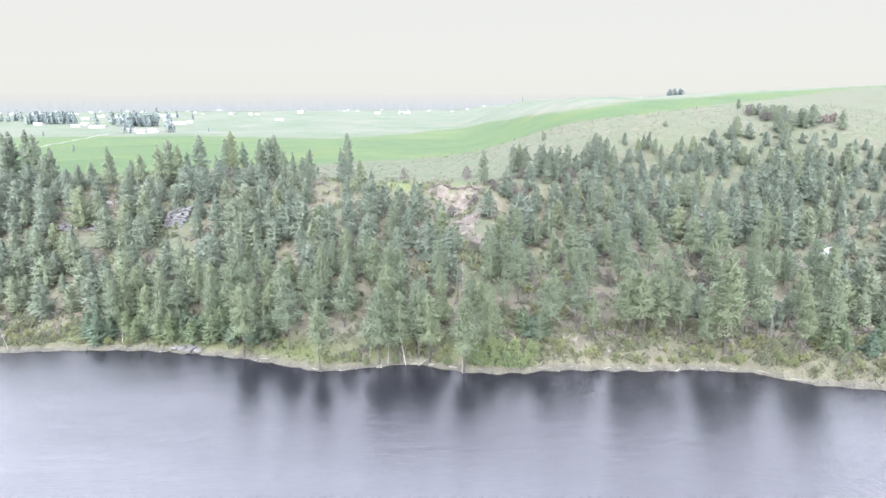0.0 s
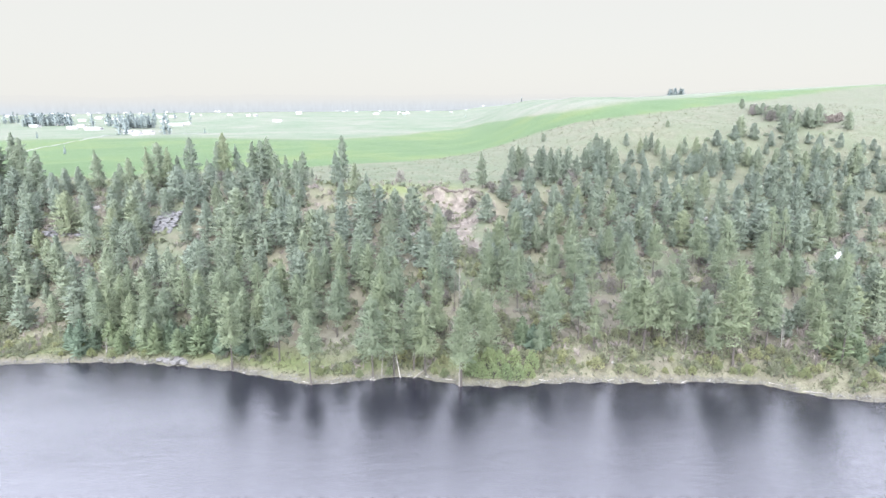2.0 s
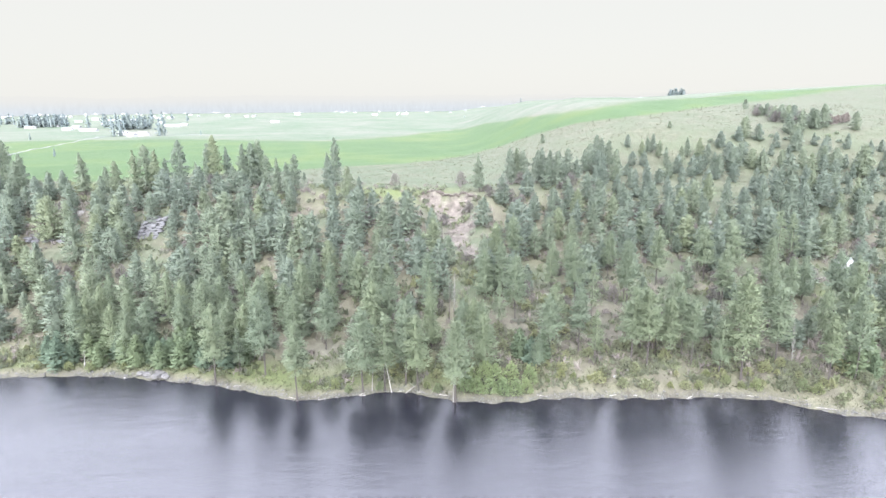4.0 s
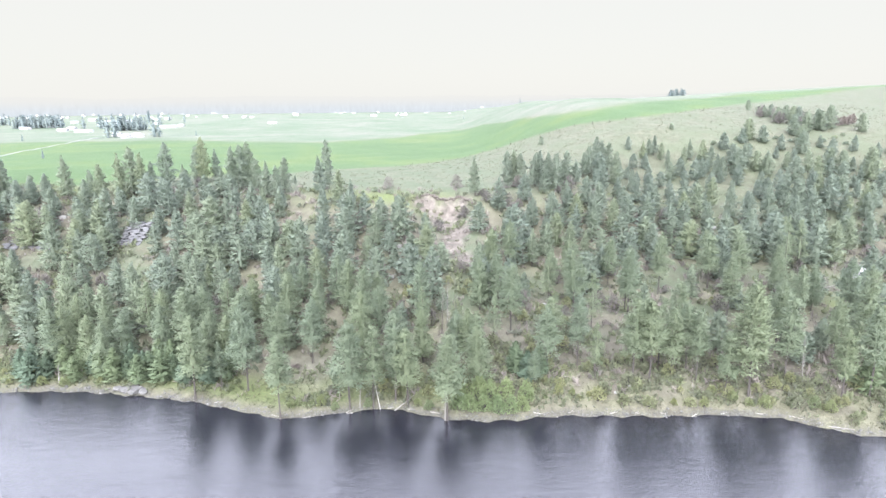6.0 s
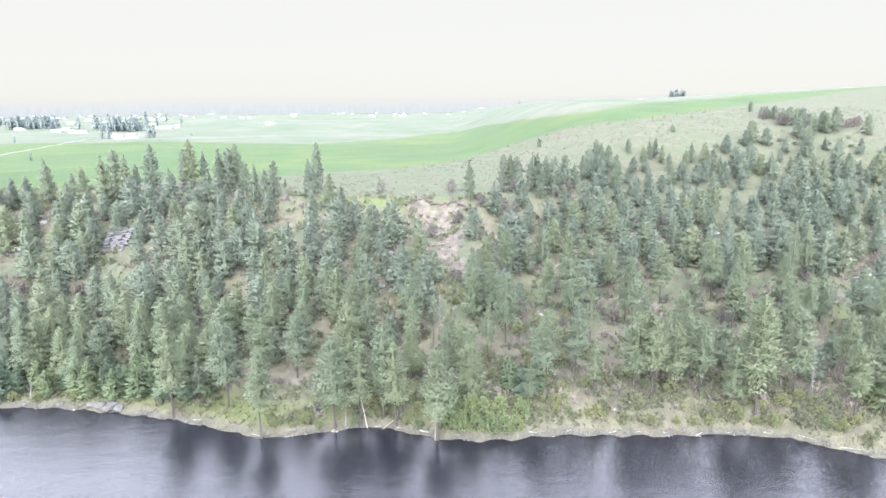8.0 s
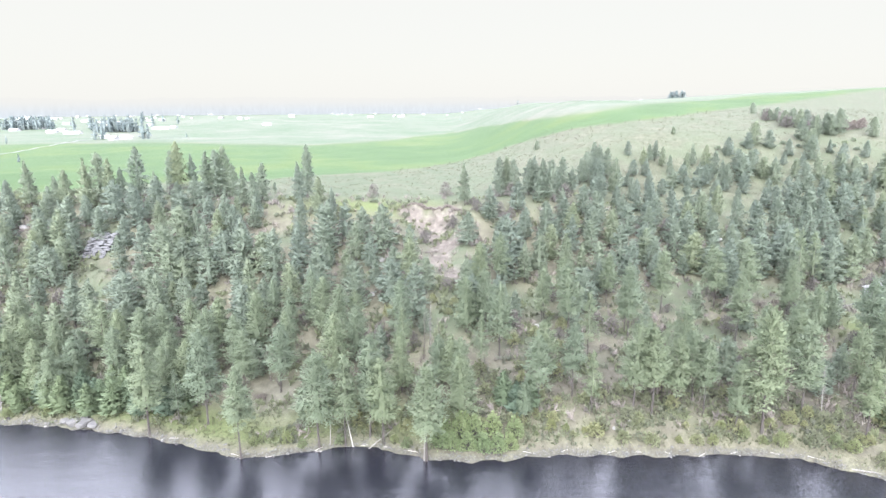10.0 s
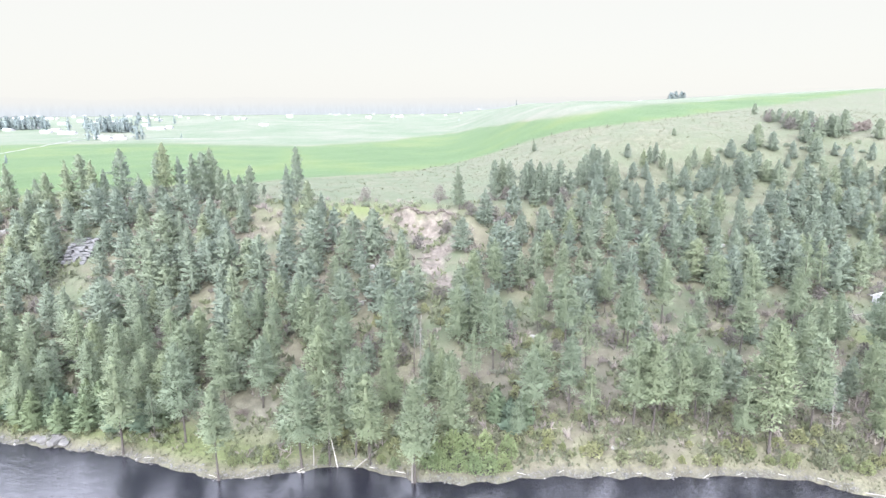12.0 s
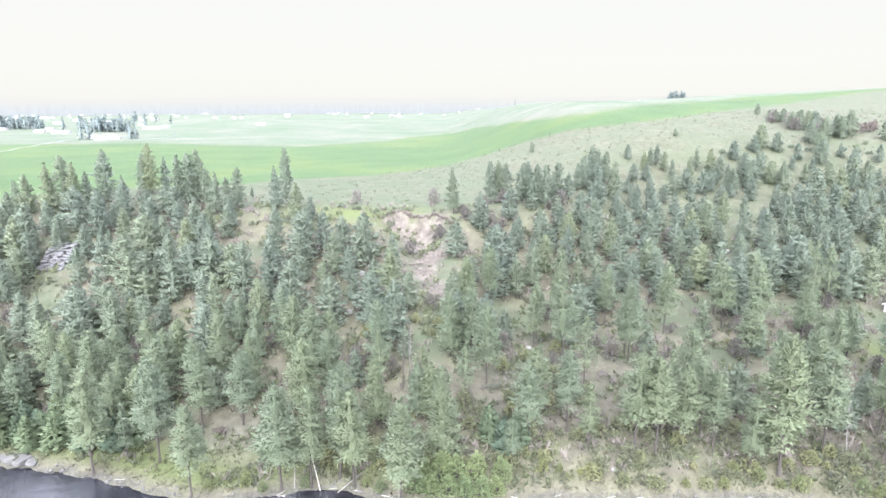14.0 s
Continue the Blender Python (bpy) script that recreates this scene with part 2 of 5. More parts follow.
def ground_material():
    m, t, b = nodes_of("hillside_ground", 0.95)
    b.inputs["Specular IOR Level"].default_value = 0.1
    p = place_of(t)

    def zone(name):
        a = t.nodes.new("ShaderNodeAttribute")
        a.attribute_name = name
        return a.outputs["Fac"]

    n1, n2, n3, n4 = (noise_node(t, s, 6, 0.65, p) for s in (0.018, 0.09, 0.45, 2.2))
    litter = ramp_node(t, n3, [(0.30, (0.040, 0.037, 0.028)), (0.5, (0.063, 0.059, 0.045)), (0.68, (0.087, 0.082, 0.062))])
    moss = ramp_node(t, n4, [(0.3, (0.052, 0.053, 0.036)), (0.7, (0.088, 0.086, 0.060))])
    col = mix_node(t, ramp_node(t, n2, [(0.44, (0, 0, 0)), (0.62, (0.75, 0.75, 0.75))]), litter, moss)
    dry = ramp_node(t, n3, [(0.3, (0.038, 0.042, 0.028)), (0.5, (0.052, 0.056, 0.039)), (0.7, (0.074, 0.077, 0.056))])
    dry = mix_node(t, ramp_node(t, n2, [(0.40, (0, 0, 0)), (0.58, (0.9, 0.9, 0.9))]), dry, (0.043, 0.053, 0.034))

    def over(col, z, top):
        edge = math_node(t, "MULTIPLY_ADD", z, 0.7, math_node(t, "MULTIPLY", math_node(t, "MULTIPLY", z, n3), 0.6))
        return mix_node(t, edge, col, top)

    col = over(col, zone("meadow"), dry)
    col = over(col, zone("green"), ramp_node(t, n4, [(0.3, (0.046, 0.058, 0.026)), (0.7, (0.070, 0.080, 0.037))]))
    crop = ramp_node(t, n1, [(0.35, (0.029, 0.048, 0.021)), (0.5, (0.034, 0.055, 0.024)), (0.6, (0.042, 0.060, 0.023)), (0.75, (0.050, 0.064, 0.031))])
    col = mix_node(t, zone("crop"), col, crop)
    # Fields past the crop, paler: distance haze is put into their colour
    hazed_fields = ramp_node(t, n1, [(0.36, (0.043, 0.060, 0.038)), (0.50, (0.056, 0.067, 0.048)), (0.66, (0.074, 0.075, 0.061))])
    col = mix_node(t, zone("far"), col, hazed_fields)
    bank = ramp_node(t, n4, [(0.3, (0.026, 0.025, 0.022)), (0.5, (0.037, 0.036, 0.032)), (0.7, (0.075, 0.073, 0.067))])
    duff = ramp_node(t, n3, [(0.3, (0.034, 0.031, 0.024)), (0.5, (0.052, 0.047, 0.039)), (0.7, (0.076, 0.069, 0.058))])
    col = over(col, zone("duff"), duff)
    col = over(col, zone("bank"), bank)
    soil = ramp_node(t, n3, [(0.32, (0.046, 0.040, 0.036)), (0.5, (0.071, 0.062, 0.055)), (0.66, (0.116, 0.103, 0.091))])
    col = over(col, zone("soil"), soil)
    grain = ramp_node(t, n4, [(0.25, (0.80, 0.80, 0.80)), (0.75, (1.15, 1.15, 1.15))])
    col = mix_node(t, 1.0, col, grain, "MULTIPLY")
    t.links.new(col, b.inputs["Base Color"])
    bump_on(t, b, math_node(t, "ADD", math_node(t, "MULTIPLY", n3, 0.6), math_node(t, "MULTIPLY", n4, 0.4)), 0.7, 0.6)
    return m


def water_material():
    m, t, b = nodes_of("lake_water", 0.09)
    b.inputs["Base Color"].default_value = (0.006, 0.0062, 0.009, 1)
    b.inputs["IOR"].default_value = 1.58
    b.inputs["Specular IOR Level"].default_value = 0.5
    p = t.nodes.new("ShaderNodeMapping")
    p.inputs["Rotation"].default_value = (0, 0, radians(66))
    p.inputs["Scale"].default_value = (0.55, 1.5, 1)
    t.links.new(place_of(t), p.inputs["Vector"])
    w1, w2 = noise_node(t, 2.5, 2, 0.5, p.outputs[0]), noise_node(t, 0.3, 2, 0.5, p.outputs[0])
    calm = ramp_node(t, noise_node(t, 0.02, 2, 0.5, p.outputs[0]), [(0.35, (0.55, 0.55, 0.55)), (0.65, (1, 1, 1))])
    hgt = math_node(t, "MULTIPLY", math_node(t, "ADD", math_node(t, "MULTIPLY", w1, 0.5), math_node(t, "MULTIPLY", w2, 0.5)), calm)
    bump_on(t, b, hgt, 1.0, 0.25)
    return m


ground_mat, water_mat = ground_material(), water_material()

# ---- mesh helpers ----
def mesh_from(name, verts, faces, mats, smooth_faces=False, tone=None, normals=None):
    """verts: n x 3, faces: m x 3 or m x 4 (numpy), or a list of (faces, material number) pairs."""
    me = bpy.data.meshes.new(name)
    groups = faces if isinstance(faces, list) else [(faces, 0)]
    verts = np.asarray(verts, np.float32)
    me.vertices.add(len(verts))
    me.vertices.foreach_set("co", verts.ravel())
    groups = [(np.asarray(f, np.int32), k) for f, k in groups if len(f)]
    loops = np.concatenate([f.ravel() for f, _ in groups])
    sizes = np.concatenate([np.full(len(f), f.shape[1], np.int32) for f, _ in groups])
    kinds = np.concatenate([np.full(len(f), k, np.int32) for f, k in groups])
    me.loops.add(len(loops))
    me.loops.foreach_set("vertex_index", loops)
    me.polygons.add(len(sizes))
    me.polygons.foreach_set("loop_start", np.concatenate([[0], np.cumsum(sizes)[:-1]]).astype(np.int32))
    me.polygons.foreach_set("material_index", kinds)
    me.polygons.foreach_set("use_smooth", np.full(len(sizes), smooth_faces))
    for m in mats:
        me.materials.append(m)
    if tone is not None:
        me.attributes.new("tone", "FLOAT", "POINT").data.foreach_set("value", np.asarray(tone, np.float32))
    me.update()
    me.validate()
    if normals is not None:
        me.normals_split_custom_set_from_vertices(np.asarray(normals, np.float32))
    return me


def bm_mesh(name, bm, mat, smooth_faces=False):
    me = bpy.data.meshes.new(name)
    bm.to_mesh(me)
    bm.free()
    me.materials.append(mat)
    if smooth_faces:
        me.polygons.foreach_set("use_smooth", [True] * len(me.polygons))
    return me


def part(name, data, parent, label="", m=None):
    """Links a mesh as one object under a thing or a part."""
    ob = new(name, data)
    ob.parent = parent
    if m is not None:
        ob.matrix_basis = m
    return tagged(ob, label)


def sticks(starts, ends, r0, r1, sides=4):
    """Tapered round sticks from starts to ends, as verts and quads."""
    a, b = np.asarray(starts, float), np.asarray(ends, float)
    d = b - a
    d /= np.linalg.norm(d, axis=1, keepdims=True) + 1e-9
    ref = np.where(np.abs(d[:, 2:]) > 0.9, [[1.0, 0, 0]], [[0, 0, 1.0]])
    u = np.cross(d, ref)
    u /= np.linalg.norm(u, axis=1, keepdims=True)
    v = np.cross(d, u)
    ang = np.arange(sides) * 2 * np.pi / sides
    ring = np.cos(ang)[None, :, None] * u[:, None] + np.sin(ang)[None, :, None] * v[:, None]
    lo = a[:, None] + ring * np.reshape(r0, (-1, 1, 1))
    hi = b[:, None] + ring * np.reshape(r1, (-1, 1, 1))
    verts = np.concatenate([lo, hi], 1).reshape(-1, 3)
    k = np.arange(sides)
    quad = np.stack([k, (k + 1) % sides, (k + 1) % sides + sides, k + sides], 1)
    return verts, (np.arange(len(a))[:, None, None] * 2 * sides + quad).reshape(-1, 4)


def blades(centres, ways, size, count, rng, spread=0.5, width=0.23):
    """Tufts of leaves: count narrow leaf-shaped blades fanned round each way."""
    c = np.repeat(np.asarray(centres, float), count, 0)
    d = np.repeat(np.asarray(ways, float), count, 0) + rng.normal(0, spread, (len(c), 3))
    d /= np.linalg.norm(d, axis=1, keepdims=True)
    side = np.cross(d, rng.normal(0, 1, d.shape))
    side /= np.linalg.norm(side, axis=1, keepdims=True)
    r = np.repeat(np.broadcast_to(size, (len(centres),)), count)[:, None] * rng.uniform(0.75, 1.25, (len(c), 1))
    v = np.stack([c - 0.3 * r * d, c + 0.35 * r * d + width * r * side, c + 1.1 * r * d, c + 0.35 * r * d - width * r * side], 1).reshape(-1, 3)
    return v, np.arange(len(v)).reshape(-1, 4)


def crown_reach(u, point):
    """Outline of a crown: the share of its radius at the share u of its height."""
    return max(0.16, (1 - u) ** point) * (0.62 + 0.38 * min(1, u / 0.22))


def crown_body(rng, h, start, radius, point, rings, sides, fill=0.60):
    """The close inner foliage of a crown: a lumpy body with uneven shelves."""
    v, ph, tiers = [], rng.uniform(0, 6.28, 4), rng.uniform(5.5, 8.5)
    for k in range(rings):
        u = (k + 0.15) / rings
        for a in (np.arange(sides) + 0.5 * (k % 2)) * 2 * np.pi / sides:
            shelf = (u * tiers + a * 0.32 + 0.25 * math.sin(2 * a + ph[3])) % 1.0
            lump = 1.12 - 0.34 * shelf + 0.16 * math.sin(2 * a + 7 * u + ph[0]) + 0.13 * math.sin(3 * a - 12 * u + ph[1])
            q = radius * crown_reach(u, point) * fill * lump * rng.uniform(0.72, 1.2)
            v.append((q * math.cos(a), q * math.sin(a), h * (start + (1 - start) * u * 0.97) + rng.uniform(-0.5, 0.5) * h * (1 - start) / rings))
    top = len(v)
    v.append((0, 0, h * 0.99))
    k = np.arange((rings - 1) * sides)
    nxt = np.where(k % sides == sides - 1, k - sides + 1, k + 1)
    last, e = np.arange(top - sides, top), np.arange(0, sides, 2)
    cap = np.stack([last[e], last[(e + 1) % sides], last[(e + 2) % sides], np.full(len(e), top)], 1)
    return np.array(v), np.concatenate([np.stack([k, nxt, nxt + sides, k + sides], 1), cap])


def unit(v):
    return v / (np.linalg.norm(v, axis=-1, keepdims=True) + 1e-9)


def fans(b0, b1, rng, each, size, radius):
    """Flat fans of needles along the boughs: each lies nearly level, points outward and lifts its tip."""
    p, q = np.repeat(b0, each, 0), np.repeat(b1, each, 0)
    n = len(p)
    ln = np.linalg.norm(q - p, axis=1, keepdims=True)
    ax = (q - p) / ln
    lat = unit(np.cross(ax, (0, 0, 1.0)) + 1e-4)
    f = rng.uniform(0.1, 1.0, (n, 1)) ** 0.5
    sway = rng.normal(0, 1, (n, 1))
    c = p + (q - p) * f + lat * sway * 0.27 * ln * (1.2 - 0.6 * f) + rng.normal(0, 0.28, (n, 3)) * np.minimum(1, ln / 2)
    way = unit(ax + lat * (0.55 * sway + rng.normal(0, 0.35, (n, 1))) + rng.normal(0, 0.22, (n, 3)) + [0, 0, 0.16])
    out = unit(np.stack([c[:, 0], c[:, 1], 0 * c[:, 0]], 1) + 1e-4)
    face = unit(out * 0.55 + [0, 0, 0.7] + rng.normal(0, 0.55, (n, 3)))
    w = unit(np.cross(face, way))
    length = size * rng.uniform(0.65, 1.4, (n, 1)) * (0.62 + 0.5 * np.minimum(1.2, ln / radius))
    wide = length * rng.uniform(0.23, 0.36, (n, 1))
    v = np.stack([c - 0.4 * length * way - wide * w, c + 0.75 * length * way + 0.12 * length * face, c - 0.25 * length * way + wide * w], 1)
    nv = unit(0.12 * face + 0.75 * out + [0, 0, 0.6] + rng.normal(0, 0.06, (n, 3)))
    turned = (np.cross(v[:, 1] - v[:, 0], v[:, 2] - v[:, 0]) * nv).sum(1) < 0
    k = np.arange(3 * n).reshape(-1, 3)
    k[turned] = k[turned][:, ::-1]
    return v.reshape(-1, 3), k, np.repeat(nv, 3, 0)


def crown_mesh_data(rng, h, start, radius, point, b0, b1, each, size, rings=14, sides=9, fill=0.46):
    """The fans and the close inner foliage of a crown, with soft outward normals."""
    v, f, nv = fans(b0, b1, rng, each, size, radius)
    top = np.stack([rng.normal(0, 0.05, 16), rng.normal(0, 0.05, 16), h * rng.uniform(0.92, 0.985, 16)], 1)
    a = rng.uniform(0, 6.28, 16)
    tv, tf, tn = fans(top, top + np.stack([np.cos(a) * 0.35, np.sin(a) * 0.35, 0 * a + 0.9], 1), rng, 2, size * 0.8, 1.0)
    bv, bf = crown_body(rng, h, start, radius, point, rings, sides, fill)
    bn = unit(np.stack([bv[:, 0], bv[:, 1], 0 * bv[:, 0]], 1) / radius * 1.3 + [0, 0, 0.4] + rng.normal(0, 0.2, bv.shape))
    return np.concatenate([v, tv, bv]), [np.concatenate([f, tf + len(v)]), bf + len(v) + len(tv)], np.concatenate([nv, tn, bn])


def joined(pieces):
    verts, faces, at = [], [], 0
    for v, f in pieces:
        verts.append(v)
        faces.append(f + at)
        at += len(v)
    return np.concatenate(verts), np.concatenate(faces)


# ---- ground sheet and lake ----
def spaced(lo, hi, step, low_end, high_end, grow):
    mid = list(np.arange(lo, hi, step))
    up, d = [hi], step
    while up[-1] < high_end:
        d *= grow
        up.append(up[-1] + d)
    down, d = [lo - step], step
    while down[-1] > low_end:
        d *= grow
        down.append(down[-1] - d)
    return np.array(down[::-1] + mid + up)


CLEARINGS_A = [(-26.0, 160.0, 9.0, 7.0), (70.1, 200.2, 9.6, 6.4), (30.5, 178.9, 9.2, 6.1), (42.3, 169.0, 6.0, 5.0), (26.5, 200.0, 5.4, 8.6),
    (-8.0, 214.0, 6.0, 4.0), (5.5, 236.0, 10.0, 12.0), (8.0, 217.0, 6.0, 14.0), (10.0, 203.5, 7.0, 9.0), (109.2, 201.7, 9.9, 4.4),
    (140.2, 207.9, 13.3, 6.6), (24.1, 163.6, 6.0, 6.0), (-134.0, 262.0, 9.0, 9.0), (-40.0, 226.0, 9.0, 6.0), (55.0, 155.1, 6.0, 3.0),
    (-14.0, 205.0, 5.0, 4.0), (77.3, 185.4, 6.3, 5.2), (-117.0, 222.0, 8.0, 4.0), (-97.0, 215.0, 5.0, 9.0), (-96.0, 226.0, 8.0, 7.0),
    (-93.0, 214.0, 6.0, 5.0), (-89.0, 208.0, 6.0, 5.0), (-123.0, 212.0, 7.0, 5.0)]
CLEARINGS_B = [(10.0, 196.5, 7.0, 7.0), (12.0, 188.7, 5.0, 5.0), (9.0, 184.2, 6.0, 6.0), (11.0, 224.6, 7.0, 9.0), (12.0, 211.3, 7.0, 9.1),
    (11.0, 195.9, 7.0, 9.0), (3.0, 240.0, 9.0, 7.0), (121.4, 195.9, 7.6, 5.4), (115.1, 186.9, 6.5, 5.4), (107.1, 175.6, 5.3, 5.3),
    (-106.0, 234.0, 6.0, 5.0), (-100.0, 222.0, 8.0, 8.0), (-91.0, 204.0, 6.0, 5.0), (32.9, 201.6, 5.4, 4.3), (39.0, 194.2, 8.5, 3.7),
    (49.2, 190.2, 6.3, 3.2), (37.6, 178.0, 4.1, 3.1), (77.9, 207.1, 7.5, 5.4), (79.3, 187.3, 10.5, 3.7), (96.6, 205.0, 7.7, 5.5),
    (112.3, 200.3, 12.0, 4.4), (95.4, 187.7, 8.5, 3.2), (52.2, 182.5, 5.2, 2.6)]


def clearing(x, y):
    out = np.zeros(np.shape(x))
    for cx, cy, rx, ry in CLEARINGS_A + CLEARINGS_B:
        out = np.maximum(out, np.exp(-(((x - cx) / rx) ** 2 + ((y - cy) / ry) ** 2) ** 2))
    return out


SLIDE = [(-2.0, 244.5, 3.8, 3.4), (9.8, 241.7, 3.4, 3.4), (4.5, 238.0, 3.7, 6.0), (8.0, 229.0, 3.3, 6.8), (13.0, 226.8, 2.5, 2.5), (7.5, 218.0, 3.0, 5.1), (10.5, 206.5, 3.1, 5.1)]


def build_ground():
    xs = spaced(-215, 235, 2.1, -4500, 4500, 1.16)
    ys = spaced(128, 330, 1.6, -900, 4800, 1.09)
    gx, gy = np.meshgrid(xs, ys)
    z = ground_z(gx, gy)
    s = gy - shore_y(gx)
    rng = np.random.default_rng(3)
    z = z + rng.normal(0, 0.07, z.shape) * smooth(1, 8, s) * (1 - smooth(300, 340, gy))
    z = np.where(gy < -250, -6 + 60 * smooth(-260, -700, gy), z)
    verts = np.stack([gx, gy, z], -1).reshape(-1, 3)
    n, k = len(xs), np.arange(len(xs) * (len(ys) - 1))
    k = k[k % n != n - 1]
    ob = new("ground", mesh_from("ground", verts, np.stack([k, k + 1, k + n + 1, k + n], 1), [ground_mat], True))
    fe = field_y(gx)
    crop_far = np.interp(gx, *zip(*CROP_END)) + 4 * np.sin(gx * 0.05)
    right = smooth(10, 45, gx)
    zones = {
        "crop": smooth(-2, 3, gy - fe) * (1 - smooth(-14, 18, gy - crop_far)),
        "far": smooth(-14, 18, gy - crop_far),
        "meadow": np.maximum(smooth(88, 104, s) * (1 - 0.25 * right), clearing(gx, gy)) * (1 - smooth(-2, 3, gy - fe)),
        "green": np.maximum(np.exp(-((gx + 16) / 24) ** 2 - ((gy - 246) / 7) ** 2), np.maximum(smooth(2, 5, s) * (1 - smooth(9, 16, s)) * (1 - 0.6 * smooth(12, 30, gx)) * (0.8 + 0.2 * np.exp(-((gx + 40) / 18) ** 2)),
                 np.maximum(np.exp(-((gx + 134) / 12) ** 2 - ((gy - 262) / 8) ** 2), np.exp(-((gx - 113) / 7) ** 2 - ((gy - 185) / 4.5) ** 2)))),
        "duff": smooth(2.5, 5.5, s) * (1 - smooth(18, 40, s)) * smooth(8, 26, gx) * np.clip(0.6 + 0.45 * bumps(gx * 5, gy * 5), 0, 1),
        "bank": smooth(-1.5, 0, s) * (1 - smooth(0.5, 1.9, s)) * (0.75 + 0.25 * np.sin(gx * 0.21)),
        "soil": np.clip(sum(smooth(1.25, 0.75, np.hypot((gx - cx) / rx, (gy - cy) / ry) + 0.30 * (bumps(gx * 6 + 9, gy * 6) - 0.5))
                            for cx, cy, rx, ry in SLIDE), 0, 1) * (1 - smooth(248.3, 249.3, gy))
        + 0.55 * np.exp(-((gx + 27.5) / 5.5) ** 4 - ((gy - 163.5) / 4.5) ** 4) + 0.5 * np.exp(-((gx + 25) / 6) ** 2 - ((gy - 157.3) / 1.2) ** 2),
    }
    for name, v in zones.items():
        ob.data.attributes.new(name, "FLOAT", "POINT").data.foreach_set("value", np.asarray(v, np.float32).ravel())
    tagged(ob, "wooded hillside with dry grass and green farm fields above", "ground", kind="structure")
    v = [(-3000, -420, 0), (3000, -420, 0), (3000, 220, 0), (-3000, 220, 0)]
    tagged(new("water", mesh_from("water", v, np.array([[0, 1, 2, 3]]), [water_mat])), "dark rippled lake reflecting an overcast sky", "lake", kind="structure")


build_ground()


def on_ground(x, y, sink=0.0):
    return float(ground_z(x, y)) - sink


# ---- pines ----
def crown_boughs(rng, h, start, radius, whorls, per, point=0.7, ragged=0.25, sparse=0.0):
    """Bough lines of a conifer of height h, its crown starting at that share of the height."""
    b0, b1 = [], []
    side, lean = rng.uniform(0, 6.28), rng.uniform(0.05, 0.3)
    for k in range(whorls):
        u = (k + rng.uniform(0.25, 0.75)) / whorls
        z = h * (start + (1 - start) * u * 0.97)
        reach = radius * crown_reach(u, point) * rng.uniform(0.86, 1.1)
        turn = rng.uniform(0, 6.28)
        for j in range(per):
            if rng.random() < sparse:
                continue
            a = turn + (j + rng.uniform(-0.3, 0.3)) * 6.2832 / per
            ln = max(0.3, reach * rng.uniform(1 - 1.6 * ragged, 1 + 0.8 * ragged) * (1 + lean * math.cos(a - side) * (1 - u)))
            tilt = 0.06 - 0.18 * (1 - u) + 0.8 * u * u + rng.normal(0, 0.2)
            way = np.array([math.cos(a) * math.cos(tilt), math.sin(a) * math.cos(tilt), math.sin(tilt)])
            root = np.array([0, 0, z + rng.normal(0, 0.028) * h])
            b0.append(root)
            b1.append(root + way * ln)
    return np.array(b0), np.array(b1)


def trunk_shape(rng, h, r, top=0.97, sides=7):
    zs = np.array([-0.6, 0.0, 0.35, 1.5, h * 0.25, h * 0.5, h * 0.75, h * top])
    rs = r * np.array([1.5, 1.35, 1.12, 1.0, 0.86, 0.62, 0.34, 0.06])
    bend = rng.normal(0, 0.012 * h, 2)
    v = []
    for z, q in zip(zs, rs):
        f = max(z, 0) / h
        for a in np.arange(sides) * 2 * np.pi / sides:
            v.append((q * math.cos(a) + bend[0] * math.sin(f * 3), q * math.sin(a) + bend[1] * math.sin(f * 3), z))
    f = [[i * sides + k, i * sides + (k + 1) % sides, (i + 1) * sides + (k + 1) % sides, (i + 1) * sides + k] for i in range(len(zs) - 1) for k in range(sides)]
    return np.array(v), np.array(f)


def pine_meshes(seed, h, start, radius, whorls, per, each, size, mat, r, stubs=10, fill=0.46, **kw):
    rng = np.random.default_rng(seed)
    b0, b1 = crown_boughs(rng, h, start, radius, whorls, per, **kw)
    cv, cf, cn = crown_mesh_data(rng, h, start, radius, kw["point"], b0, b1, each, size, fill=fill)
    crown = mesh_from("crown", cv, [(f, 0) for f in cf], [mat], True, None, cn)
    pick = rng.random(len(b0)) < 0.16
    thick = 0.012 + 0.014 * np.linalg.norm(b1 - b0, axis=1)[pick]
    pieces = [trunk_shape(rng, h, r), sticks(b0[pick], b1[pick], thick, thick * 0.3, 3)]
    if stubs:
        z = rng.uniform(0.12, max(start, 0.2), stubs) * h
        a, ln = rng.uniform(0, 6.28, stubs), rng.uniform(0.5, 1.6, stubs)
        st = np.stack([0 * z, 0 * z, z], 1)
        pieces.append(sticks(st, st + np.stack([np.cos(a) * ln, np.sin(a) * ln, -0.1 * ln], 1), 0.03, 0.01, 3))
    tv, tf = joined(pieces)
    return mesh_from("trunk", tv, tf, [bark_mat]), crown


def pine_thing(name, meshes):
    root = new(name)
    part("trunk", meshes[0], root)
    part("crown", meshes[1], root)
    return root


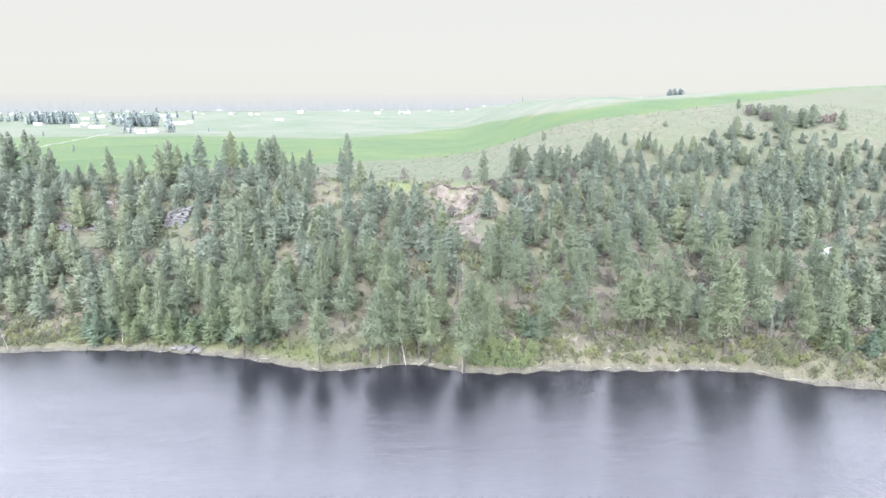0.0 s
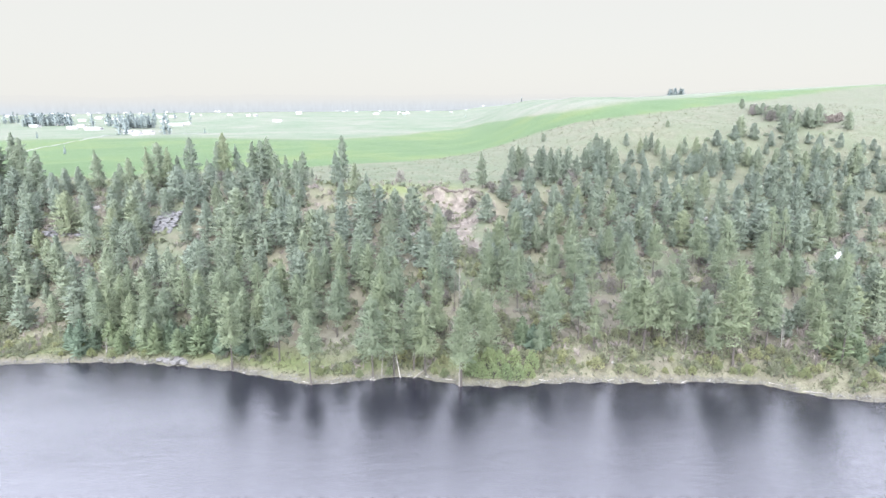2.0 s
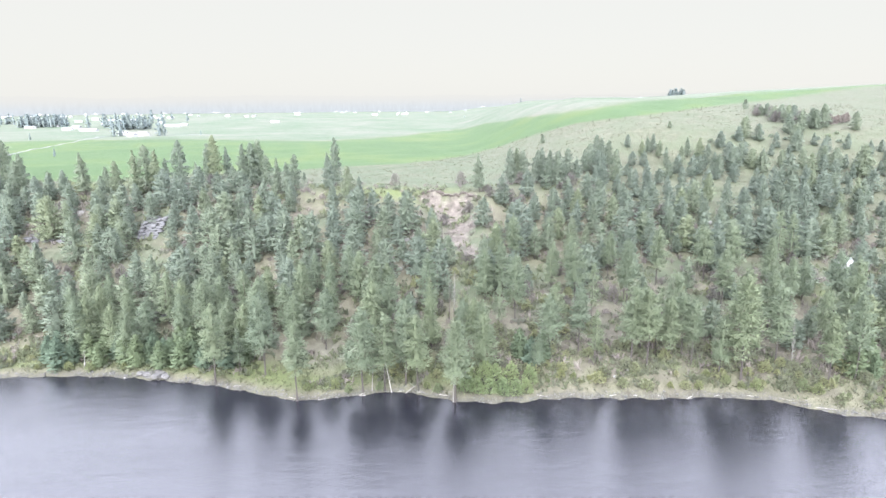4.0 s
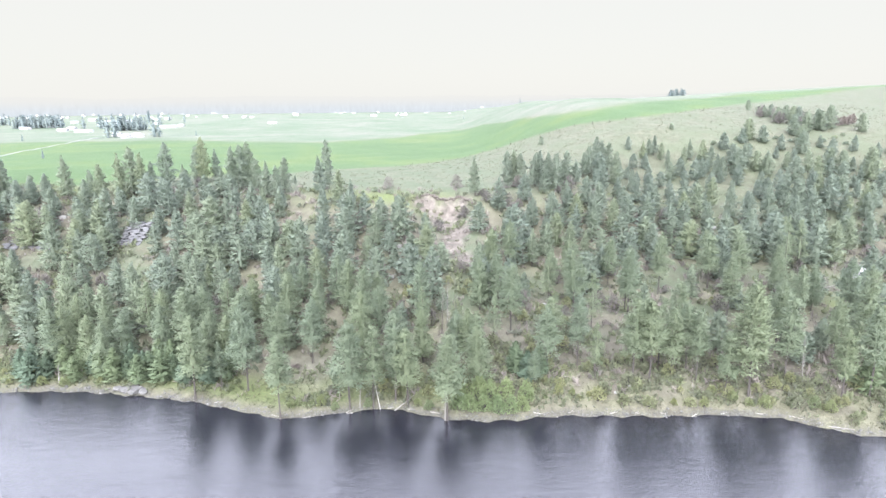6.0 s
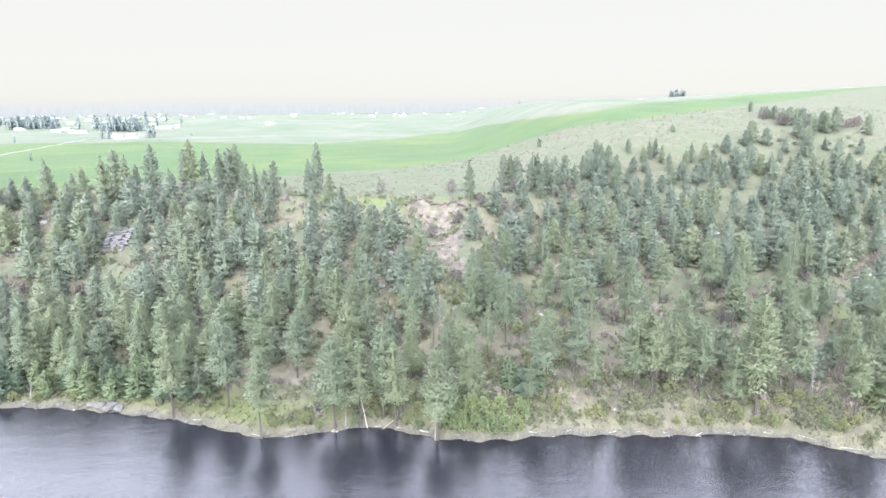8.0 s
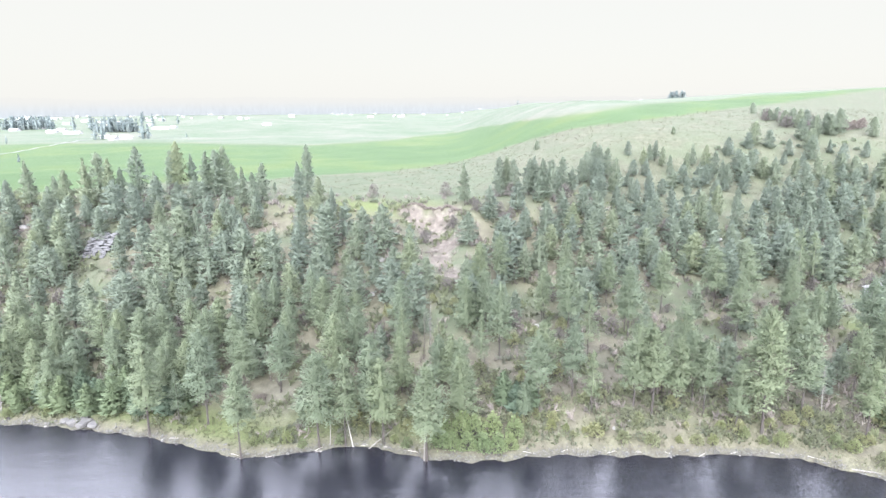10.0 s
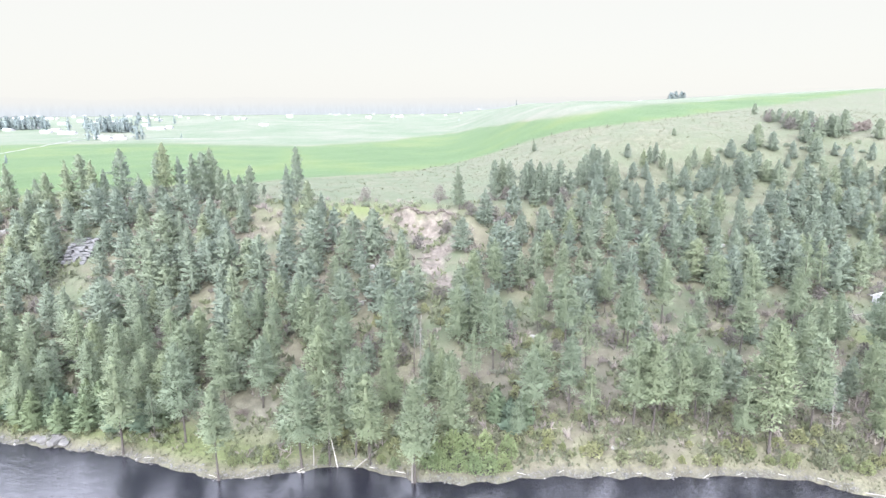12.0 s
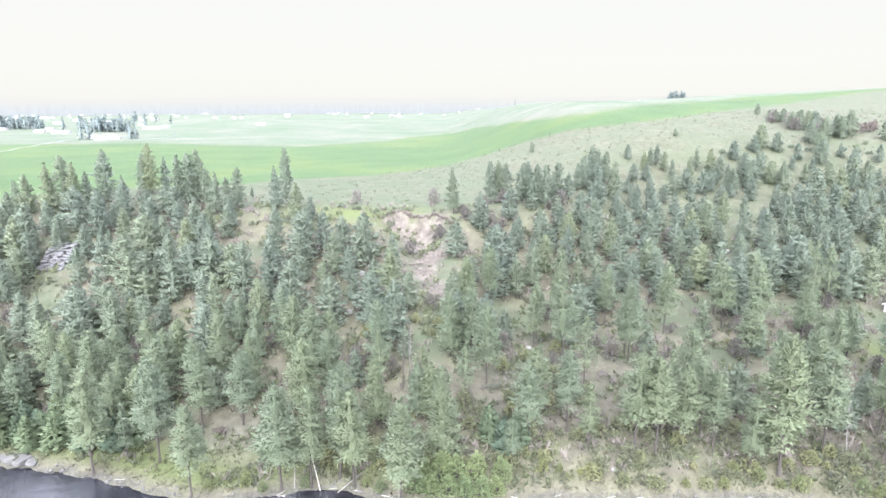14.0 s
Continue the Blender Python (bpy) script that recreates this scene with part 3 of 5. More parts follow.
H = 18.0
PINE_KINDS = {
    "open": [pine_meshes(11 + k, H, 0.42 - 0.03 * k, 3.1 + 0.2 * k, 26, 5, 58, 0.385, needle_mat, 0.19, 18, 0.16, point=0.42, ragged=0.28, sparse=0.10) for k in range(4)],
    "full": [pine_meshes(21 + k, H, 0.14, 4.1 + 0.2 * k, 32, 5, 42, 0.47, needle_mat, 0.24, 6, 0.18, point=0.48, ragged=0.30) for k in range(4)],
    "sparse": [pine_meshes(31 + k, H, 0.30, 3.2, 26, 4, 48, 0.36, needle_mat, 0.17, 30, 0.12, point=0.5, ragged=0.36, sparse=0.28) for k in range(2)],
    "hill": [pine_meshes(41 + k, H, 0.06 + 0.03 * k, 5.2 - 0.2 * k, 30, 5, 20, 0.70, hill_needle_mat, 0.26, 4, 0.18, point=0.44 + 0.05 * k, ragged=0.28) for k in range(5)],
    "broad": [pine_meshes(47 + k, H, 0.03, 6.8 + 0.5 * k, 30, 5, 16, 1.0, hill_needle_mat, 0.3, 0, 0.22, point=0.46, ragged=0.24) for k in range(2)],
    "young": [pine_meshes(51 + k, H, 0.02, 6.0, 22, 5, 14, 1.45, young_mat, 0.24, 0, 0.22, point=0.66, ragged=0.2) for k in range(2)],
}
SHORE_PINES_A = [(-52.5, 155.8, 19.2), (-40.9, 157.8, 20.1), (-30.8, 147.0, 17.7), (-16.2, 150.2, 20.0), (-11.2, 151.5, 18.3), (-6.4, 153.2, 20.8),
    (-3.5, 151.0, 17.7), (5.2, 145.8, 19.8), (-34.7, 163.8, 15.8), (-27.3, 165.5, 15.4), (-47.3, 158.5, 11.6), (47.1, 154.8, 19.4),
    (50.8, 154.3, 18.9), (71.9, 151.1, 25.5), (81.2, 154.1, 19.3), (88.9, 145.7, 16.1), (78.0, 178.4, 17.3), (80.7, 197.3, 15.4),
    (53.3, 181.0, 17.8)]
SHORE_PINES_B = [(65.5, 194.6, 16.8), (38.9, 181.9, 17.6), (41.6, 172.3, 15.0), (21.4, 172.0, 17.4), (19.0, 181.0, 15.5), (35.7, 159.9, 16.2),
    (28.1, 156.3, 15.8), (38.9, 155.6, 12.6), (56.4, 156.3, 15.8), (61.7, 155.1, 15.6), (101.9, 181.8, 12.1), (12.0, 153.2, 14.1),
    (-0.5, 173.8, 11.6), (104.9, 172.3, 18.5), (103.5, 162.4, 20.4), (95.9, 147.2, 19.8), (83.6, 163.7, 17.7), (66.5, 151.1, 15.5)]
LEFT_RIM = [(-131.4, 251.0, 15.0), (-138.1, 248.8, 10.0), (-142.2, 247.0, 10.0), (-143.5, 241.0, 12.0), (-123.5, 247.8, 9.0), (-120.2, 252.0, 13.0),
    (-124.3, 253.8, 10.0), (-111.8, 250.0, 17.0), (-109.9, 256.0, 17.0), (-105.1, 253.2, 16.0), (-102.7, 255.5, 12.0), (-100.0, 263.0, 17.0),
    (-91.1, 255.5, 10.0), (-91.4, 277.5, 17.5), (-95.1, 279.2, 14.0), (-87.3, 280.2, 12.0), (-74.7, 259.0, 16.0), (-71.5, 260.0, 16.0),
    (-69.1, 262.5, 17.0), (-65.2, 258.5, 12.0), (-59.2, 250.0, 13.0), (-54.7, 247.8, 12.0), (-53.7, 254.0, 13.0), (-52.6, 267.0, 4.0),
    (-38.6, 257.0, 17.5), (-39.4, 248.2, 13.0), (-31.2, 239.2, 12.0), (-26.9, 237.8, 9.0)]
RIGHT_RIM = [(16.0, 244.4, 13.0), (28.2, 254.5, 13.0), (30.8, 256.0, 13.0), (33.0, 255.2, 12.0), (38.2, 253.5, 12.0), (40.2, 253.2, 13.0),
    (42.8, 253.0, 12.0), (45.2, 248.5, 13.0), (49.7, 252.8, 12.0), (53.3, 253.3, 10.0), (57.3, 260.2, 11.1), (60.4, 263.4, 12.1),
    (64.1, 269.9, 14.2), (66.3, 269.5, 13.3), (69.7, 272.5, 12.5), (69.7, 260.4, 14.7), (83.8, 295.1, 6.7), (87.7, 287.0, 8.6),
    (91.3, 291.3, 8.5), (94.0, 292.5, 9.6), (95.8, 288.9, 8.7), (97.0, 283.3, 8.9), (75.6, 259.5, 9.6), (108.3, 289.6, 9.8),
    (102.9, 282.7, 10.1), (112.9, 288.6, 9.8), (115.0, 284.6, 10.0), (114.4, 276.1, 11.4), (116.4, 275.2, 10.3)]
HILL_PINES = [(171.1, 374.8, 5.5), (134.1, 298.8, 8.2), (138.4, 302.8, 9.2), (143.5, 300.0, 9.3), (109.1, 316.1, 3.0), (52.7, 335.2, 4.0),
    (167.4, 355.5, 4.0), (166.2, 346.8, 5.0), (169.4, 347.2, 6.0), (163.5, 328.0, 7.0), (171.4, 336.2, 7.0), (168.1, 324.0, 8.0),
    (171.1, 324.8, 8.0), (159.8, 306.3, 9.1), (158.5, 297.7, 10.3), (167.1, 309.5, 9.1), (155.9, 290.8, 11.7), (173.7, 313.8, 9.0),
    (174.9, 311.4, 9.0), (180.6, 315.5, 10.0), (192.2, 309.3, 8.0), (172.3, 270.3, 15.9), (163.8, 275.6, 11.3), (160.7, 278.2, 11.3),
    (151.4, 277.1, 10.1), (131.8, 280.0, 10.2), (123.7, 279.3, 10.3), (129.2, 284.2, 8.8), (135.0, 277.3, 10.2), (143.9, 279.4, 9.0)]
SLOPE_A = [(-127.7, 219.8, 15.0), (-121.4, 220.5, 14.0), (-110.7, 216.5, 13.0), (-101.9, 222.5, 13.0), (-93.6, 215.0, 13.0), (-102.1, 216.2, 12.0),
    (-85.9, 216.5, 11.0), (-78.5, 216.2, 14.0), (-71.5, 213.5, 14.0), (-69.6, 223.2, 14.0), (-80.5, 233.2, 13.0), (-65.6, 224.8, 14.0),
    (-59.4, 225.0, 14.0), (-55.3, 226.0, 13.0), (-59.3, 212.8, 14.0), (-52.5, 209.5, 13.0), (-41.6, 209.2, 12.0), (-41.0, 222.5, 12.0),
    (-34.6, 226.2, 12.0), (-25.8, 214.8, 12.0), (-17.7, 203.2, 12.0), (-16.3, 213.8, 12.0), (-11.8, 209.8, 11.0), (-114.4, 200.0, 14.0),
    (-100.6, 192.2, 15.0), (-91.1, 185.5, 15.0), (-87.4, 193.2, 15.0), (-81.5, 190.5, 15.0), (-73.3, 192.8, 15.0), (-68.6, 196.5, 14.0)]
SLOPE_B = [(-63.6, 190.5, 16.0), (-56.8, 178.8, 16.0), (-52.3, 182.2, 15.0), (-45.7, 182.2, 15.0), (-38.8, 173.0, 16.0), (-36.2, 179.0, 15.0),
    (-33.7, 187.5, 14.0), (-28.1, 181.5, 15.0), (-24.6, 191.8, 14.0), (-21.0, 182.5, 15.0), (-16.5, 180.2, 14.0), (-13.6, 194.8, 15.0),
    (-1.5, 179.8, 15.0), (0.2, 202.2, 15.0), (-5.1, 195.0, 13.0), (-98.3, 177.8, 16.0), (-91.2, 172.5, 16.0), (-90.0, 178.0, 16.0),
    (-78.3, 166.5, 17.0), (-75.7, 171.8, 16.0), (-73.5, 181.0, 16.0), (-65.4, 170.5, 17.0), (-61.1, 173.5, 17.0), (-52.5, 164.8, 17.0),
    (-48.5, 166.8, 17.0), (-46.4, 171.0, 17.0), (-26.9, 171.8, 16.0), (-15.7, 168.5, 17.0), (-11.8, 175.8, 15.0), (-6.8, 164.5, 16.0)]
SLOPE_C = [(14.0, 191.3, 14.2), (18.4, 194.3, 14.4), (23.7, 204.7, 14.8), (14.1, 180.0, 14.1), (7.5, 163.8, 12.0), (10.0, 162.5, 12.0),
    (16.8, 167.1, 12.0), (21.5, 161.9, 12.0), (31.7, 209.8, 13.7), (36.3, 213.0, 13.7), (43.8, 211.9, 13.7), (40.5, 218.4, 13.5),
    (34.1, 228.7, 13.5), (40.7, 230.8, 13.5), (48.6, 228.7, 13.5), (57.1, 234.3, 13.4), (52.3, 220.6, 13.6), (59.8, 226.0, 13.6),
    (67.6, 234.5, 13.5), (74.2, 234.4, 13.9), (61.8, 210.2, 13.9), (69.7, 214.3, 14.0), (79.0, 224.0, 15.2), (88.2, 239.4, 14.1),
    (94.4, 243.3, 14.2), (81.9, 217.2, 15.1), (94.6, 233.7, 14.3), (105.2, 241.5, 14.2), (95.5, 222.5, 14.3), (109.0, 235.3, 15.3)]
SLOPE_D = [(117.3, 239.0, 15.5), (127.9, 248.7, 14.4), (123.3, 232.1, 15.8), (130.2, 234.6, 15.7), (141.0, 244.2, 15.3), (142.8, 237.2, 15.4),
    (151.5, 240.5, 15.4), (141.3, 221.1, 15.7), (132.5, 216.9, 15.5), (121.3, 206.5, 15.3), (116.5, 206.9, 15.3), (109.6, 203.0, 15.3),
    (105.0, 201.9, 16.5), (109.0, 217.8, 15.6), (100.0, 213.2, 15.6), (94.2, 211.6, 15.5), (80.9, 203.0, 13.9), (93.7, 196.2, 14.1),
    (88.1, 194.2, 15.0), (94.8, 187.7, 13.8), (100.9, 188.0, 13.9), (108.6, 192.3, 14.1), (112.2, 190.5, 14.1), (119.6, 193.1, 15.3),
    (120.7, 187.4, 15.2), (50.8, 202.2, 13.8), (55.1, 206.7, 13.9), (45.6, 196.7, 13.8), (33.3, 188.3, 12.5), (80.6, 169.5, 13.3)]

SLOPE_E = [(-112.3, 223.4, 13.0), (-103.1, 227.2, 13.0), (-95.7, 226.6, 13.0), (-87.5, 224.5, 13.0), (-93.7, 208.0, 13.0), (-101.4, 208.8,
    13.0), (-56.7, 191.7, 13.0), (-57.9, 178.0, 15.0), (-68.0, 178.4, 15.0), (-93.2, 171.6, 15.0), (-83.5, 170.2, 15.0), (-81.9, 175.5, 15.0),
    (-53.3, 170.3, 15.0), (-6.2, 158.5, 15.0), (-0.5, 163.4, 15.0), (-46.8, 177.1, 15.0), (-30.3, 192.2, 13.0), (-23.9, 185.8, 13.0), (-14.3,
    194.1, 13.0), (-12.6, 184.1, 13.0), (-0.3, 200.4, 13.0), (46.9, 220.8, 13.0), (47.9, 210.7, 13.0), (40.6, 200.3, 13.0), (34.7, 192.6, 13.0),
    (52.2, 207.9, 13.0), (52.2, 198.6, 13.0), (102.4, 250.6, 13.0), (105.7, 226.3, 13.0), (114.5, 222.6, 13.0), (142.1, 269.1, 13.0), (151.0,
    269.8, 13.0), (139.3, 247.3, 13.0), (157.1, 263.2, 13.0), (151.2, 238.2, 13.0), (143.5, 236.6, 13.0), (93.7, 183.4, 13.0), (95.1, 175.1,
    15.0), (114.8, 182.5, 13.0), (84.8, 164.0, 15.0), (12.2, 159.9, 15.0), (29.5, 161.4, 15.0), (52.9, 183.1, 13.0), (51.2, 160.9, 15.0), (93.4,
    157.7, 15.0), (54.8, 160.4, 15.0), (61.9, 167.7, 15.0), (60.6, 158.5, 15.0), (24.6, 152.7, 9), (41.3, 159.4, 15.0)]

FAR_RIM = [(-177.4, 262.5, 19.0), (-173.2, 265.0, 19.0), (-169.2, 263.8, 17.0), (-155.8, 253.2, 15.0), (-158.4, 252.0, 13.0), (-180.0, 261.8, 18.0),
    (-177.0, 257.0, 16.0), (-147.8, 247.2, 9.0), (-144.0, 250.2, 9.0), (-138.0, 248.8, 10.0), (-186.0, 262.0, 18.0), (-192.0, 260.0, 17.0)]
YOUNG = [(-98.0, 170.0), (-94.0, 169.0), (-89.0, 168.5), (-86.0, 170.0), (-82.0, 168.0), (-78.0, 170.0), (-73.0, 169.0), (-66.0, 169.0),
    (-60.0, 170.0), (-53.0, 168.0), (-49.0, 167.0), (-64.0, 172.0), (-76.0, 173.0), (-84.0, 173.0), (-92.0, 173.0), (-72.6, 165.5),
    (-68.8, 163.0), (-66.8, 165.2), (-63.4, 163.4), (-60.9, 164.8), (-57.2, 162.2), (-53.7, 164.0), (-51.1, 162.0), (-47.2, 163.5),
    (-92.5, 166.0), (-95.1, 163.8), (-84.6, 164.0), (23.5, 154.5), (26.2, 156.3), (-75.1, 164.3), (-98.9, 166.5), (-79.0, 165.5),
    (-62.0, 167.5), (-56.0, 167.0), (-70.0, 168.5), (21.0, 157.1), (96.4, 149.0), (100.4, 147.8), (105.6, 145.9), (109.8, 149.1),
    (94.0, 152.1), (103.0, 153.7), (113.7, 144.9)]
GROUP = {"open": "pines along the lake shore", "full": "pines along the lake shore", "sparse": "pines along the lake shore",
         "hill": "pines on the hillside", "broad": "pines on the hillside", "young": "young pines by the shore"}
LABEL = {"open": "tall ponderosa pine with bare lower trunk near the lake",
         "full": "full green ponderosa pine on the lower slope",
         "sparse": "thin ponderosa pine with dead lower branches near the shore",
         "hill": "dark green ponderosa pine on the upper hillside",
         "broad": "broad bushy pine on the grassy hill",
         "young": "bushy bright green young pine near the shore"}
prototypes = {}
tree_spots = []


def plant(kind, x, y, h, rng, label="", wide=1.0):
    n = int(rng.integers(len(PINE_KINDS[kind])))
    k = h / H
    fat = wide * rng.uniform(0.92, 1.12) * (k ** -0.12)
    m = pose(x, y, on_ground(x, y, 0.05), rng.normal(0, 1.2), rng.normal(0, 1.2), rng.uniform(0, 360)) @ Matrix.Diagonal((k * fat, k * fat, k, 1))
    if (kind, n) not in prototypes:
        prototypes[kind, n] = ob = pine_thing("pine", PINE_KINDS[kind][n])
        ob.matrix_basis = m
    else:
        first = prototypes[kind, n]
        ob = copy_thing(first, m @ Matrix.Diagonal((*[1 / v for v in first.scale], 1)))
    tree_spots.append((x, y))
    return tagged(ob, label or LABEL[kind], "pine tree", GROUP[kind])


OPEN_SPOTS = [(9.0, 224.2, 5), (9.0, 215.2, 5), (10.0, 206.4, 5.5), (10.0, 197.7, 5.5), (9.0, 188.2, 5), (9.0, 181.2, 4), (-96.0, 219.0, 6),
    (-92.0, 211.0, 6), (-125.0, 214.0, 6), (121.4, 195.9, 6), (115.1, 186.9, 6), (107.1, 175.6, 5)]  # no slope pines here, so the camera sees slide, rocks and shed


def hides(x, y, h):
    """Whether a tree of that height would block the camera's view of open ground, bare earth or rock."""
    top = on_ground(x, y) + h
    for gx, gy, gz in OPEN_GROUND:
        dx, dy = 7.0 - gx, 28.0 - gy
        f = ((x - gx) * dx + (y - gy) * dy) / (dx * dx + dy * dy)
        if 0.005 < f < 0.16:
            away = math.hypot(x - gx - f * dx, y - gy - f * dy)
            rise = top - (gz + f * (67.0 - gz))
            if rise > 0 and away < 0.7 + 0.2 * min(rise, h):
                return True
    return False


# Points of ground and rock kept in sight of the camera
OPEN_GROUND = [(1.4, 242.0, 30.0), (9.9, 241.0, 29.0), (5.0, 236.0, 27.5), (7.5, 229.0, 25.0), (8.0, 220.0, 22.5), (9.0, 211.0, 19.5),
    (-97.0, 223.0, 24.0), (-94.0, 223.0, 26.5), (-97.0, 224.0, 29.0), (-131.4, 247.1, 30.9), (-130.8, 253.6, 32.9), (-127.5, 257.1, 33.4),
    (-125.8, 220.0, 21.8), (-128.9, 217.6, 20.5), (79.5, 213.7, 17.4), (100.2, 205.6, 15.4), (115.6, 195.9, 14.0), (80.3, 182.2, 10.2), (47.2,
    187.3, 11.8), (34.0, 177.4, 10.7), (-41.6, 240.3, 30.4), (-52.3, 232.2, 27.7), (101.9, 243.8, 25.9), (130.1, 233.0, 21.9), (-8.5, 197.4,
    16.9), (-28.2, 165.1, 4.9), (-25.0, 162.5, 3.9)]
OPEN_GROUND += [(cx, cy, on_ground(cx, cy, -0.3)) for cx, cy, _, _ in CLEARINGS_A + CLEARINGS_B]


def plant_all():
    rng = np.random.default_rng(5)
    for x, y, h in SHORE_PINES_A + SHORE_PINES_B:
        plant("open" if h > 15 else ("full" if rng.random() < 0.5 else "sparse"), x, y, h, rng)
    for x, y, h in LEFT_RIM + RIGHT_RIM:
        plant("hill", x, y, h * (0.85 if x > 50 else 1.0), rng, "dark green ponderosa pine on the rim of the slope", 0.62 if (x, y) == (-38.6, 257.0) else 0.84 if x < 0 else 0.88)
    for x, y, h in HILL_PINES:
        plant("broad" if y > 255 else "hill", x, y, h * (1.0 if x < 130 or y > 300 else 0.8), rng, "dark broad pine on the grassy hill above the woods", 0.88)
    for x, y, h in FAR_RIM:
        plant("hill", x, y, h, rng, "tall dark pine in the group at the end of the rim", 0.9)
    for x, y in YOUNG:
        plant("young", x, y, rng.uniform(5.0, 8.5), rng, "", 1.1)
    for x, y, h in SLOPE_A + SLOPE_B + SLOPE_C + SLOPE_D + SLOPE_E:
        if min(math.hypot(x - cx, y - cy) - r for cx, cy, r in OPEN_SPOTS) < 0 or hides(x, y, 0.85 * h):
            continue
        if x > 16 and y < 206 and rng.random() < 0.88:
            plant("open" if rng.random() < 0.75 else "sparse", x, y, h * 1.05, rng, "tall ponderosa pine with a bare lower trunk in a grassy clearing", 0.95)
        else:
            plant("full" if y < 190 else ("broad" if rng.random() < 0.28 else "hill"), x, y, h * rng.uniform(0.78, 1.0) * (0.9 if x > 20 else 1.0), rng, "", 1.0)


plant_all()


def woods_density(x, y):
    s = y - shore_y(x)
    top = np.interp(x, [-300, -60, -20, 0, 20, 40, 70, 100, 130, 180, 300], [95, 92, 84, 80, 86, 106, 124, 150, 162, 160, 158])
    d = smooth(13 - 5 * smooth(-85, -100, x), 24 - 8 * smooth(-85, -100, x), s) * (1 - smooth(top - 8, top + 4, s))
    d = d * (1 - clearing(x, y)) * (1 - 0.5 * np.exp(-((x - 28) / 22) ** 2 - ((y - 172) / 16) ** 2))
    return d * (1 - 0.86 * np.exp(-((x - 70) / 48) ** 4 - ((y - 185) / 22) ** 4))


def build_woods():
    """The rest of the wood, past the pines that stand as things of their own."""
    rng = np.random.default_rng(8)
    shapes = []
    for k in range(7):
        start, point, wide = 0.05 + 0.04 * (k % 3), 0.42 + 0.04 * k, 5.5 - 0.2 * (k % 4)
        b0, b1 = crown_boughs(rng, H, start, wide, 26, 5, point=point, ragged=0.26)
        shapes.append((*crown_mesh_data(rng, H, start, wide, point, b0, b1, 11, 1.05, 5, 5, 0.18), *trunk_shape(rng, H, 0.26, sides=5)))
    taken = np.array(tree_spots)
    vs, norms, ncf, ncb, ntf, tones, at = [], [], [], [], [], [], 0
    for _ in range(7500):
        x, y = rng.uniform(-215, 250), rng.uniform(140, 300)
        gap = 5.1 - 0.5 * float(smooth(10, 60, x)) - 0.6 * float(smooth(-30, -70, x)) + 1.4 * float(bumps(x * 0.8 + 40, y * 0.8)) + rng.uniform(0, 1.6)
        if rng.random() > float(woods_density(x, y)) or abs(x - 6) > 0.72 * y + 14 or np.min((taken[:, 0] - x) ** 2 + (taken[:, 1] - y) ** 2) < gap ** 2:
            continue
        s = y - float(shore_y(x))
        h = rng.uniform(6.5, 14.0) * (1.0 if s < 75 else 0.8 if s < 115 else 0.62)
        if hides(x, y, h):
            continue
        taken = np.vstack([taken, (x, y)])
        cv, cf, cn, tv, tf = shapes[int(rng.integers(7))]
        k, a = h / H, rng.uniform(0, 6.28)
        fat = k ** 0.8 * rng.uniform(0.85, 1.25)
        rot = np.array([[math.cos(a), -math.sin(a), 0], [math.sin(a), math.cos(a), 0], [0, 0, 1]]) * [[fat], [fat], [k]]
        tn = tv * [1, 1, 0] + [0, 0, 0.05]
        ncf.append(cf[0] + at)
        ncb.append(cf[1] + at)
        for v, nn in ((cv, cn), (tv, unit(tn))):
            norms.append(nn @ (rot / [[fat], [fat], [k]]).T)
            vs.append(v @ rot.T + (x, y, on_ground(x, y, 0.1)))
        ntf.append(tf + at + len(cv))
        at += len(cv) + len(tv)
        tones.append(np.full(len(cv) + len(tv), np.clip(rng.normal(0.7 - 0.006 * s, 0.25), 0, 1)))
    ob = new("pine_woods", mesh_from("pine_woods", np.concatenate(vs), [(np.concatenate(ncf), 0), (np.concatenate(ncb), 0), (np.concatenate(ntf), 1)],
                                     [wood_needle_mat, bark_mat], True, np.concatenate(tones), np.concatenate(norms)))
    tagged(ob, "dense mixed-age pine wood covering the slope", "woods", kind="stuff")


build_woods()

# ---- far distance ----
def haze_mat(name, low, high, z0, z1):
    """Far woods as emission, their haze painted in: colours pale upward to the overcast."""
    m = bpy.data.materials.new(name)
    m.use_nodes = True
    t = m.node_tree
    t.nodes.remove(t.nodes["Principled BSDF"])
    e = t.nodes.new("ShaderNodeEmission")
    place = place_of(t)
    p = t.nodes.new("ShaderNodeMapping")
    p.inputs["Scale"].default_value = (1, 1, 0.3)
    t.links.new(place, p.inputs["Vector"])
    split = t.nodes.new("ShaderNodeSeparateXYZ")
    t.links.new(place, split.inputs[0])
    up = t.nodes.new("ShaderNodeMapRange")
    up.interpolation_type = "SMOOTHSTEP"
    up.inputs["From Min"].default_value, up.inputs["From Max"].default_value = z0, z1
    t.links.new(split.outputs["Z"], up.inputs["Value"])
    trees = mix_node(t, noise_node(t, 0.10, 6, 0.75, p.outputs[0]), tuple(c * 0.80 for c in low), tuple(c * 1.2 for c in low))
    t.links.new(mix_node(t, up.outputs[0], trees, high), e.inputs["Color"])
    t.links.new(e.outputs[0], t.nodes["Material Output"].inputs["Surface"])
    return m


